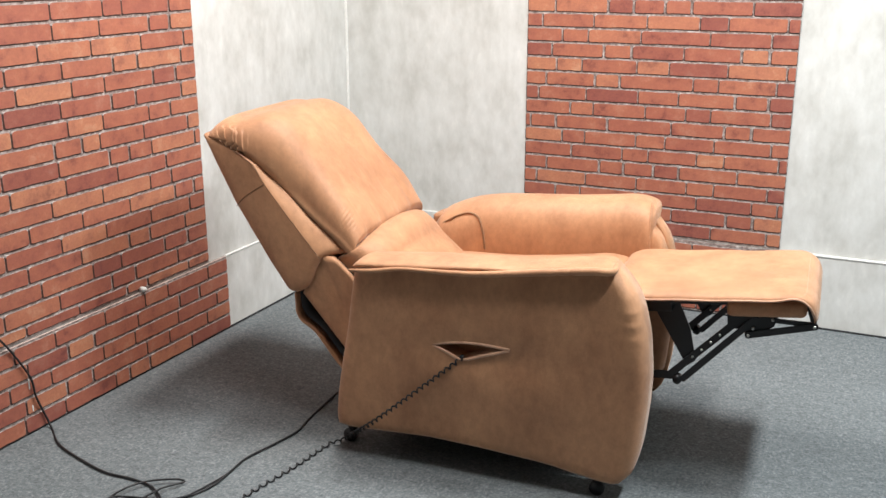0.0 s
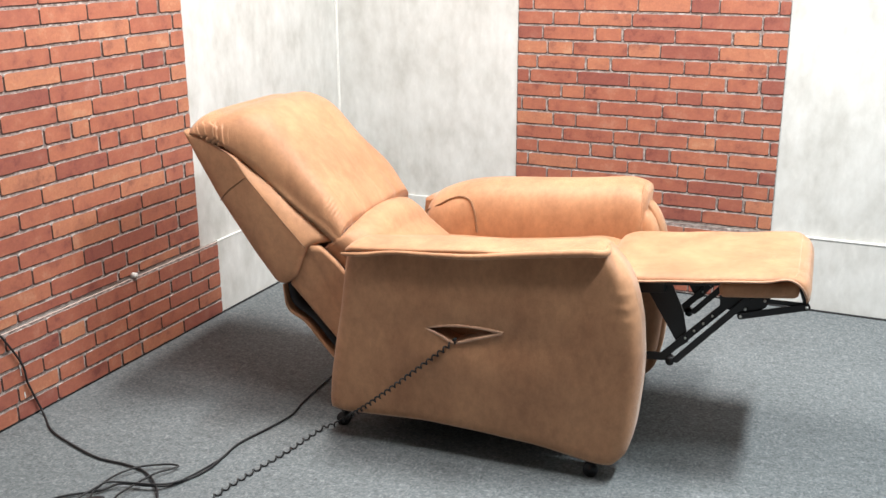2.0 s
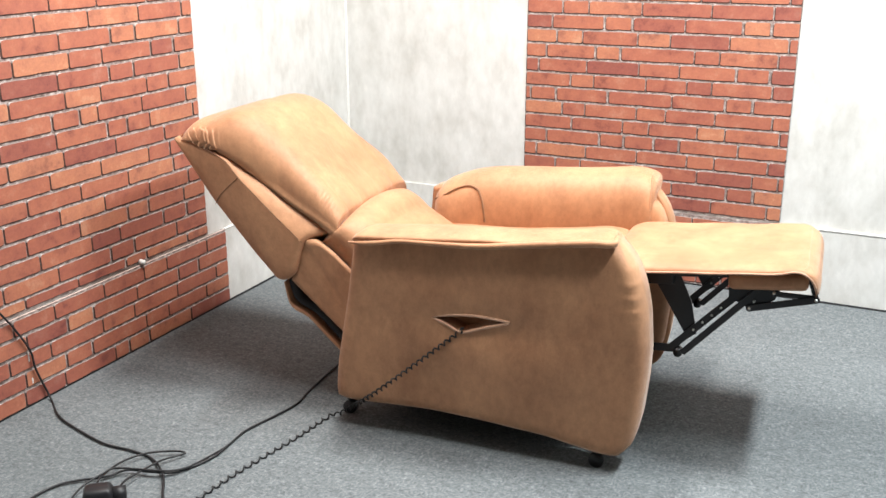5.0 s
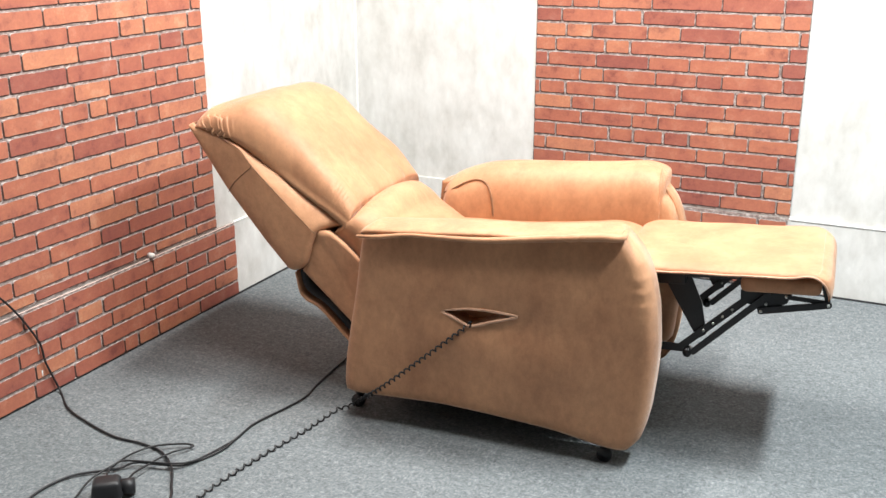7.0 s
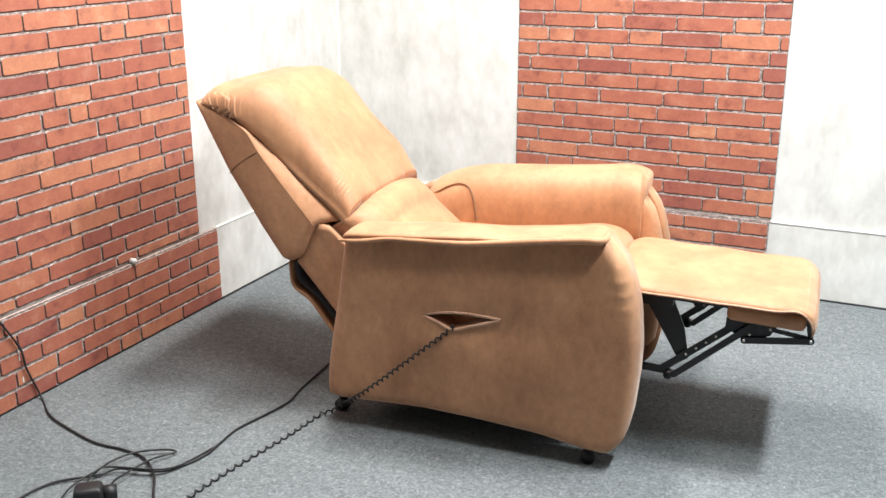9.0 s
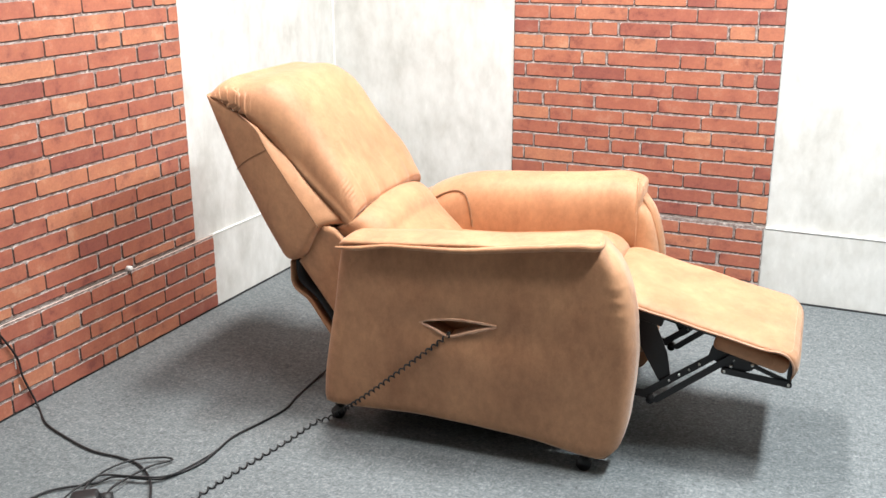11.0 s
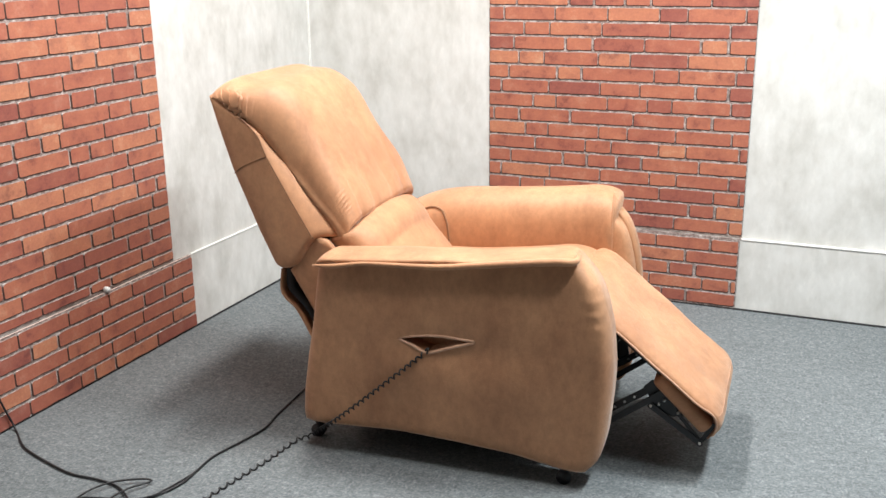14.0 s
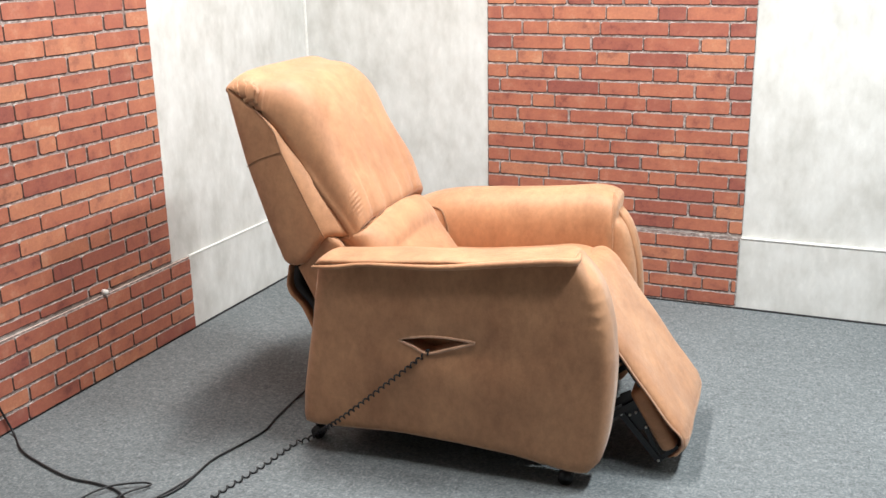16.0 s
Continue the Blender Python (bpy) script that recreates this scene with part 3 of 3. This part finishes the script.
bm = bmesh.new()
sheet(bm, leg_outer, leg_inner, 60, 32)
leg = part("legrest", bm, LEATHER, chair, "raised suede legrest mat hung over its bracket")
hemline = smooth_path([leg_outer(u, 0.0) + Vector((0, -0.001, -0.002)) for u in np.linspace(0.12, 0.97, 26)], 60)
part("piping", add_tube(bmesh.new(), hemline, 0.003, 6), FOLD, leg)
part("seam", add_tube(bmesh.new(), smooth_path([leg_outer(0.86, w) + Vector((0, 0, 0.0003)) for w in np.linspace(0.04, 0.96, 20)], 40), 0.0008, 5), FOLD, leg)
bm = bmesh.new()
add_box(bm, -0.205, -0.205, 0.016, -0.022, 0.205, 0.058, 0.014)
foot_pad = part("foot_pad", bm, LEATHER, chair, "padded suede foot panel under the mat")


part("mat_frame", add_box(bmesh.new(), -0.47, -0.19, 0.022, -0.335, 0.19, 0.056, 0.004), BLACK_METAL, leg, "black steel frame under the mat", False)
for y in (-0.185, 0.185):
    part("mat_rail", add_box(bmesh.new(), -0.34, y - 0.008, 0.044, -0.19, y + 0.008, 0.057, 0.002), BLACK_METAL, leg, "", False)
part("strut", cylinder(bmesh.new(), (-0.37, 0.02, -0.005), (-0.25, 0.02, 0.046), 0.012, 14), BLACK_METAL, leg, "black motor rod")


def add_bar(bm, a, b, y, wide=0.022, thick=0.005):
    a, b = Vector((a[0], y, a[1])), Vector((b[0], y, b[1]))
    d = b - a
    m = Matrix.Translation((a + b) / 2) @ Matrix.Rotation(-math.atan2(d.z, d.x), 4, "Y")
    r = bmesh.ops.create_cube(bm, size=1, matrix=m @ Matrix.Diagonal((d.length + wide, thick, wide, 1)))
    bmesh.ops.bevel(bm, geom=[e for e in {e for v in r["verts"] for e in v.link_edges} if abs((e.verts[0].co - e.verts[1].co).y) > thick * 0.5], offset=wide * 0.45, segments=4, profile=0.5, affect="EDGES")
    return bm


def add_plate(bm, pts, y, thick=0.005):
    a = [bm.verts.new((x, y - thick / 2, z)) for x, z in pts]
    b = [bm.verts.new((x, y + thick / 2, z)) for x, z in pts]
    bm.faces.new(a), bm.faces.new(b[::-1])
    for k in range(len(pts)):
        bm.faces.new((a[k], b[k], b[(k + 1) % len(pts)], a[(k + 1) % len(pts)]))
    return bm


def bolts(places, y, parent, r=0.0036):
    for x, z in places:
        part("bolt", cylinder(bmesh.new(), (x, y - 0.006, z), (x, y + 0.006, z), r, 10), BOLT, parent)


for y in (-0.19, 0.19):
    part("bracket_bar", add_bar(bmesh.new(), (-0.157, -0.032), (-0.006, -0.006), y, 0.016), BLACK_METAL, foot_pad, "black steel bracket bar", False)
    bolts([(-0.157, -0.032), (-0.006, -0.006)], y, foot_pad)
    part("bracket_plate", add_plate(bmesh.new(), [(-0.205, 0.018), (-0.205, -0.012), (-0.172, -0.022), (-0.157, -0.042), (-0.143, -0.036), (-0.098, -0.010), (-0.085, 0.018)], y + 0.006), BLACK_METAL, foot_pad, "black steel hinge plate", False)
    bolts([(-0.146, 0.004), (-0.146, -0.014), (-0.10, 0.008)], y + 0.003, foot_pad)
    part("bracket_bar", add_bar(bmesh.new(), (-0.10, 0.006), (-0.012, -0.002), y + 0.004, 0.010), BLACK_METAL, foot_pad, "", False)
    part("bracket_bar", add_bar(bmesh.new(), (-0.006, -0.006), (-0.020, 0.050), y + 0.004, 0.012), BLACK_METAL, foot_pad, "", False)

# links of the lifting gear, each from its joint on the legrest down and back
LINK = 0.205
links, arms = [], []
for y in (-0.182, 0.182):
    bm = add_bar(bmesh.new(), (0, 0), (-LINK, 0), y, 0.018)
    link = part("link_bar", bm, BLACK_METAL, chair, "black steel link bar with punched holes", False)
    bolts([(-0.045, 0), (-0.075, 0), (-0.105, 0), (-0.135, 0)], y, link, 0.0030)
    part("link_bar", add_bar(bmesh.new(), (0.048, -0.020), (-LINK + 0.016, -0.026), y - 0.012, 0.016), BLACK_METAL, link, "", False)
    part("bolt", cylinder(bmesh.new(), (-LINK, y - 0.012, -0.02), (-LINK, y + 0.012, -0.02), 0.011, 14), BLACK_METAL, link)
    part("link_bar", add_bar(bmesh.new(), (-LINK, -0.012), (-LINK - 0.045, 0.030), y + 0.006, 0.020), BLACK_METAL, link, "", False)
    links.append(link)
    arm = part("drive_arm", add_plate(bmesh.new(), [(-0.012, -0.016), (0.014, -0.010), (0.034, 0.07), (0.036, 0.175), (-0.030, 0.175), (-0.020, 0.07)], y + 0.010), BLACK_METAL, chair, "black steel drive arm", False)
    arms.append(arm)


# cords on the floor
def cord(name, pts, r, label, count=120):
    return thing(name, add_tube(bmesh.new(), smooth_path(pts, count), r, 8), BLACK_RUBBER, label, "cable")


cord("power_cable", [(0.020, -2.06, 0.44), (0.020, -1.93, 0.334), (0.024, -1.838, 0.186), (0.024, -1.82, 0.106), (0.032, -1.79, 0.008), (0.133, -1.86, 0.005), (0.233, -1.897, 0.005), (0.363, -1.929, 0.005), (0.458, -1.927, 0.005), (0.534, -1.939, 0.005), (0.614, -1.994, 0.010), (0.666, -2.056, 0.006), (0.708, -2.118, 0.005), (0.76, -2.30, 0.005)], 0.0032, "black power cable hanging from the wall onto the carpet", 160)
cord("power_cable", [(0.70, -1.10, 0.06), (0.67, -1.19, 0.012), (0.668, -1.283, 0.005), (0.684, -1.436, 0.005), (0.697, -1.516, 0.005), (0.682, -1.608, 0.005), (0.66, -1.71, 0.005), (0.666, -1.794, 0.005), (0.668, -1.869, 0.005), (0.634, -1.96, 0.005), (0.592, -1.996, 0.012), (0.518, -2.015, 0.010), (0.493, -2.058, 0.008), (0.411, -2.135, 0.006), (0.40, -2.25, 0.005), (0.46, -2.38, 0.005)], 0.0032, "black power cable running from under the armchair", 160)
cord("power_cable", [(0.54, -2.13, 0.02), (0.505, -2.10, 0.020), (0.488, -2.05, 0.017), (0.485, -1.988, 0.014), (0.511, -1.934, 0.014), (0.565, -1.892, 0.012), (0.594, -1.884, 0.010), (0.590, -1.90, 0.010), (0.569, -1.948, 0.014), (0.561, -2.043, 0.018), (0.567, -2.089, 0.020), (0.59, -2.16, 0.008), (0.62, -2.26, 0.006)], 0.0028, "black cable looped in a loose pile", 120)
cord("power_cable", [(0.52, -2.30, 0.005), (0.499, -2.205, 0.006), (0.480, -2.131, 0.014), (0.492, -2.067, 0.022), (0.507, -2.033, 0.022), (0.610, -1.992, 0.018), (0.643, -1.950, 0.011), (0.655, -1.900, 0.008), (0.662, -1.845, 0.006), (0.664, -1.80, 0.004), (0.660, -1.75, 0.003)], 0.0026, "thin black cable lying along the power cable", 120)
adapter = root("power_adapter", pose(0.560, -2.155, 0, 0, 0, 40), "black plug-in power adapter lying among cables", "adapter")
bm = add_box(bmesh.new(), -0.038, -0.029, 0.004, 0.036, 0.029, 0.050, 0.012)
for v in bm.verts:
    v.co.x, v.co.y = v.co.x * (1.06 - 4.2 * v.co.z), v.co.y * (1.06 - 3.6 * v.co.z)
part("housing", bm, BLACK_RUBBER, adapter)
part("plug", cylinder(bmesh.new(), (0.030, 0.0, 0.024), (0.062, 0.0, 0.024), 0.019), BLACK_RUBBER, adapter)


def coil_path(pts, pitch, radius, count):
    line = smooth_path(pts, count)
    out, a = [], 0.0
    for i, q in enumerate(line):
        d = (line[min(i + 1, count - 1)] - line[max(i - 1, 0)]).normalized()
        side = d.cross(Vector((0, 0, 1))).normalized()
        top = side.cross(d)
        a += 2 * math.pi * (q - line[max(i - 1, 0)]).length / pitch(i / count)
        out.append(q + radius * (math.cos(a) * side + math.sin(a) * top))
    return out


def in_room(x, y, z):
    return tuple(chair.matrix_world @ Vector((x, y, z)))


coil = coil_path([in_room(-0.019, -0.347, 0.332), in_room(-0.024, -0.354, 0.327), in_room(-0.12, -0.372, 0.243), in_room(-0.25, -0.375, 0.130), in_room(-0.335, -0.345, 0.060), in_room(-0.385, -0.325, 0.020), (0.822, -1.55, 0.008), (0.807, -1.685, 0.007), (0.786, -1.813, 0.007), (0.769, -1.935, 0.007), (0.76, -2.078, 0.007), (0.77, -2.30, 0.007)], lambda f: 0.019 if f < 0.36 else 0.028, 0.0048, 1200)
thing("coiled_cord", add_tube(bmesh.new(), coil, 0.0024, 6), BLACK_RUBBER, "black coiled handset cord from the pocket slit to the carpet", "cable")

# wall pin and scuffs
pin = thing("wall_pin", add_tube(bmesh.new(), [Vector((0.006, -1.345, 0.283)), Vector((0.022, -1.345, 0.283)), Vector((0.026, -1.345, 0.283))], lambda f: 0.009 - 0.004 * (f > 0.9), 14), WHITE, "white round pin on the brick plinth edge", "pin")
for y, z, h in ((-1.832, 0.150, 0.030), (-1.829, 0.075, 0.018)):
    thing("scuff_mark", add_box(bmesh.new(), PROUD_WEST + 0.0065, y - 0.002, z - h / 2, PROUD_WEST + 0.0082, y + 0.002, z + h / 2, 0.0005), WHITE, "white scraped scuff mark on the printed brick", "scuff")


# printed brick panels: each brick its own piece on a mortar-coloured board
COURSE, JOINT = 0.0546, 0.0050
brick_meshes = {}


def brick_mesh(length, high, kind):
    key = (round(length, 2), round(high, 3), kind)
    if key not in brick_meshes:
        rnd = random.Random(int(key[0] * 1000) * 7 + kind)
        bm = bmesh.new()
        hl, hh, t = key[0] / 2, high / 2, 0.0032
        outline = []
        for sx, sz in ((-1, -1), (1, -1), (1, 1), (-1, 1)):
            rx, rz = min(rnd.uniform(0.004, 0.009), hl * 0.5), rnd.uniform(0.004, 0.008)
            turn = [(sx * hl, sz * (hh - rz)), (sx * (hl - 0.3 * rx), sz * (hh - 0.3 * rz)), (sx * (hl - rx), sz * hh)]
            outline += turn if sx * sz > 0 else turn[::-1]
        for f in (-0.45, 0.0, 0.4):
            outline += [(f * hl, -hh + rnd.uniform(-0.6, 1) * 0.0016), (f * hl, hh + rnd.uniform(-1, 0.6) * 0.0016)]
        outline = sorted(outline, key=lambda q: math.atan2(q[1] / hh, q[0] / hl))
        low = [bm.verts.new((x, 0, z)) for x, z in outline]
        top = [bm.verts.new((x * (1 - 0.0030 / hl) + 0.0008, -t, z * (1 - 0.0026 / hh) + 0.0013)) for x, z in outline]
        bm.faces.new(top)
        for k in range(len(low)):
            j = (k + 1) % len(low)
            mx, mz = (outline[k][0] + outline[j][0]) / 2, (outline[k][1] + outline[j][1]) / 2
            # Lower and left edges take the drawn shade's dark colour, the rest mortar.
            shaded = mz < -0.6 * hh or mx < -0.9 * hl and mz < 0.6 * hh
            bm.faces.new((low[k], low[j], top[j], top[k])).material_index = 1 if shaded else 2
        brick_meshes[key] = finish("brick", bm, (BRICK, BRICK_SHADE, MORTAR), False)
    return brick_meshes[key]


def lay_row(board, place, left, right, joints, z0, z1, rnd):
    """Bricks between the joints; place(s, z) is the pose of a brick's middle at s along the wall."""
    ends = [left] + sorted(joints) + [right]
    full, s = [], left
    for a, b in zip(ends, ends[1:]):
        while b - a > 0.27:
            step = rnd.choice((0.10, 0.2, 0.2))
            full.append((a, a + step))
            a += step
        full.append((a, b))
    for a, b in full:
        a2, b2 = a + (JOINT / 2 if a > left else 0), b - (JOINT / 2 if b < right else 0)
        if b2 - a2 < 0.012:
            continue
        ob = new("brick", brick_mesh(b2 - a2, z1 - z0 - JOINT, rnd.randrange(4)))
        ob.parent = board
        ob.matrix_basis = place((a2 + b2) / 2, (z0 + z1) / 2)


def brick_board(name, box, label):
    return thing(name, add_box(bmesh.new(), *box), MORTAR, label, "wall panel", "structure", False)


rnd = random.Random(5)
NORTH = dict(A=(92, 112, 122, 133, 143, 164), B=(87, 107, 127, 146, 156, 176), C=(95, 105, 125, 150, 171), D=(91, 111, 122, 141, 161, 171), E=(93, 103, 124, 136, 157, 177), F=(89, 108, 118, 145, 154, 174),
             G=(86, 105, 125, 140, 160, 172), H=(99, 108, 128, 143, 152, 173), I=(83, 93, 114, 138, 157, 167), J=(96, 105, 125, 136, 154, 174), K=(100, 120, 130, 148, 158, 177), L=(90, 111, 121, 132, 142, 163),
             M=(86, 106, 126, 145, 155, 174), N=(94, 104, 126, 149, 169, 178), O=(101, 121, 140, 160, 170), P=(94, 115, 135, 155, 175))
NORTH_LOW = ((108, 129, 149, 169), (100, 120, 140, 160), (94, 114, 134, 154, 164), (107, 127, 147, 167, 177), (91, 112, 132, 152, 161))
WEST = ((160, 132, 111), (160, 142, 121, 111), (166, 146, 125, 105), (158, 138, 127, 107), (155, 142, 121, 110), (160, 140, 129, 108), (158, 144, 124, 114), (164, 153, 146, 127, 106), (163, 134, 124, 103),
        (161, 140, 118), (167, 147, 126, 116), (156, 136, 115, 105), (165, 147, 127, 108), (158, 138, 128, 111), (154, 142, 122, 110), (168, 147, 136, 116), (161, 141, 131, 111))
WEST_LOW = ((172, 152, 134, 123, 102), (168, 157, 138, 118, 107), (175, 154, 140, 119, 98), (170, 159, 135, 124, 104), (171, 150, 144, 134, 113))
NORTH_TOP, WEST_TOP = 1.1545, 1.190
board = brick_board("brick_panel_north", (0.808, -0.004, PLINTH + 0.004, 1.801, -0.0002, TOP - 0.02), "flat wall panel printed with red brickwork")
on_north = lambda y: lambda s, z: Matrix.Translation((s, y, z))
for k, row in enumerate(NORTH.values()):
    z1 = NORTH_TOP - k * COURSE
    lay_row(board, on_north(-0.004), 0.808, 1.801, [j / 100 for j in row], max(z1 - COURSE, PLINTH + 0.006), z1, rnd)
for k in range(8):
    lay_row(board, on_north(-0.004), 0.808, 1.801, [0.86 + 0.05 * (k % 3) + 0.2 * i for i in range(5)], NORTH_TOP + k * COURSE, NORTH_TOP + (k + 1) * COURSE, rnd)
low = brick_board("brick_plinth_north", (0.808, -PROUD - 0.004, 0.006, 1.797, -PROUD - 0.0002, PLINTH - 0.001), "low plinth board printed with red brickwork")
for k, row in enumerate(NORTH_LOW):
    z1 = PLINTH - 0.006 - k * 0.0520
    lay_row(low, on_north(-PROUD - 0.004), 0.808, 1.797, [j / 100 for j in row], z1 - 0.052, z1, rnd)
board = brick_board("brick_panel_west", (0.0002, -2.0, PLINTH + 0.004, 0.004, -0.996, TOP - 0.02), "flat wall panel printed with red brickwork")
on_west = lambda x: lambda s, z: Matrix.Translation((x, s, z)) @ Matrix.Rotation(radians(90), 4, "Z")
for k, row in enumerate(WEST):
    z1 = WEST_TOP - k * COURSE
    lay_row(board, on_west(0.004), -2.0, -0.996, [-j / 100 for j in row] + [-row[0] / 100 - 0.2], max(z1 - COURSE, PLINTH + 0.006), z1, rnd)
for k in range(8):
    lay_row(board, on_west(0.004), -2.0, -0.996, [-1.08 - 0.05 * (k % 3) - 0.2 * i for i in range(5)], WEST_TOP + k * COURSE, WEST_TOP + (k + 1) * COURSE, rnd)
low = brick_board("brick_plinth_west", (0.0002, -2.0, 0.006, PROUD_WEST + 0.004, -0.909, PLINTH - 0.001), "low plinth board printed with red brickwork")
for k, row in enumerate(WEST_LOW):
    z1 = PLINTH - 0.004 - k * 0.0535
    lay_row(low, on_west(PROUD_WEST + 0.004), -2.0, -0.909, [-j / 100 for j in row] + [-row[0] / 100 - 0.15], z1 - 0.0535, z1, rnd)


# what moves: the back tips, the legrest sinks with its links
def motions():
    back_rows = [(0, -0.547, 0.398, 10.8), (1.5, -0.556, 0.382, 12.9), (3, -0.563, 0.363, 16.0), (4, -0.568, 0.355, 17.8), (5.3, -0.574, 0.345, 20.0), (6.3, -0.574, 0.345, 20.0), (6.5, -0.573, 0.346, 19.9), (7, -0.566, 0.357, 18.2),
                 (7.5, -0.557, 0.371, 16.2), (8, -0.549, 0.388, 14.0), (8.5, -0.541, 0.399, 12.4), (9, -0.535, 0.406, 10.8), (11.5, -0.513, 0.438, 6.0), (12, -0.505, 0.443, 5.0), (12.5, -0.499, 0.449, 4.1), (13, -0.493, 0.456, 3.0),
                 (13.5, -0.488, 0.463, 2.0), (14, -0.482, 0.469, 1.1), (14.5, -0.477, 0.473, 0.0), (15, -0.469, 0.477, -1.0), (15.5, -0.463, 0.483, -1.8), (16, -0.457, 0.487, -2.8)]
    for one in (pad, lumbar):
        walk(one, [(t, pose(x, 0, z, 0, -a, 0)) for t, x, z, a in back_rows])
    # the shell slides a little up and back behind its cushion as it reclines
    walk(back, [(t, pose(x, 0, z, 0, -a, 0) @ Matrix.Translation(back_at(-0.012 * (a + 2.8) / 20.6, 0.014 * (a + 2.8) / 20.6, 0))) for t, x, z, a in back_rows])
    leg_rows = [(0, 0.812, 0.478, 5.8, 47), (1.5, 0.812, 0.478, 5.8, 47), (3, 0.813, 0.478, 5.7, 47), (4, 0.814, 0.477, 5.6, 47), (6.4, 0.815, 0.475, 5.2, 47), (7, 0.823, 0.452, 3.8, 45), (7.5, 0.828, 0.426, 1.8, 43.5),
                (8, 0.834, 0.399, 0.2, 42), (8.5, 0.838, 0.380, -0.7, 41), (9, 0.838, 0.367, -1.7, 40), (11.5, 0.794, 0.234, -17.5, 37), (12, 0.772, 0.203, -22.5, 36), (12.5, 0.751, 0.178, -26.7, 35), (13, 0.727, 0.155, -31.0, 35),
                (13.5, 0.701, 0.133, -35.4, 35), (14, 0.677, 0.112, -39.4, 35), (14.5, 0.650, 0.095, -43.0, 35), (15, 0.625, 0.077, -47.0, 35), (15.5, 0.603, 0.060, -50.4, 35), (16, 0.578, 0.043, -53.5, 35)]
    legs, feet, link_rows, arm_rows = [], [], [], []
    for t, x, z, lean, b in leg_rows:
        mat = pose(x, 0, z, 0, -lean, 0)
        foot = mat @ pose(-0.2, 0, 0.045, 0, 0.1 * (5.8 - lean), 0) @ pose(0.2, 0, -0.045)
        p = foot @ Vector((-0.19, 0, -0.0065))
        legs.append((t, mat))
        feet.append((t, foot))
        link_rows.append((t, pose(p.x, 0, p.z, 0, -b, 0)))
        qx, qz = p.x - 0.15 * math.cos(radians(b)), p.z - 0.15 * math.sin(radians(b))
        arm_rows.append((t, pose(qx, 0, qz, 0, -26 + 0.15 * (47 - b), 0)))
    walk(foot_pad, feet)
    walk(leg, legs)
    for one in links:
        walk(one, link_rows)
    for one in arms:
        walk(one, arm_rows)


motions()
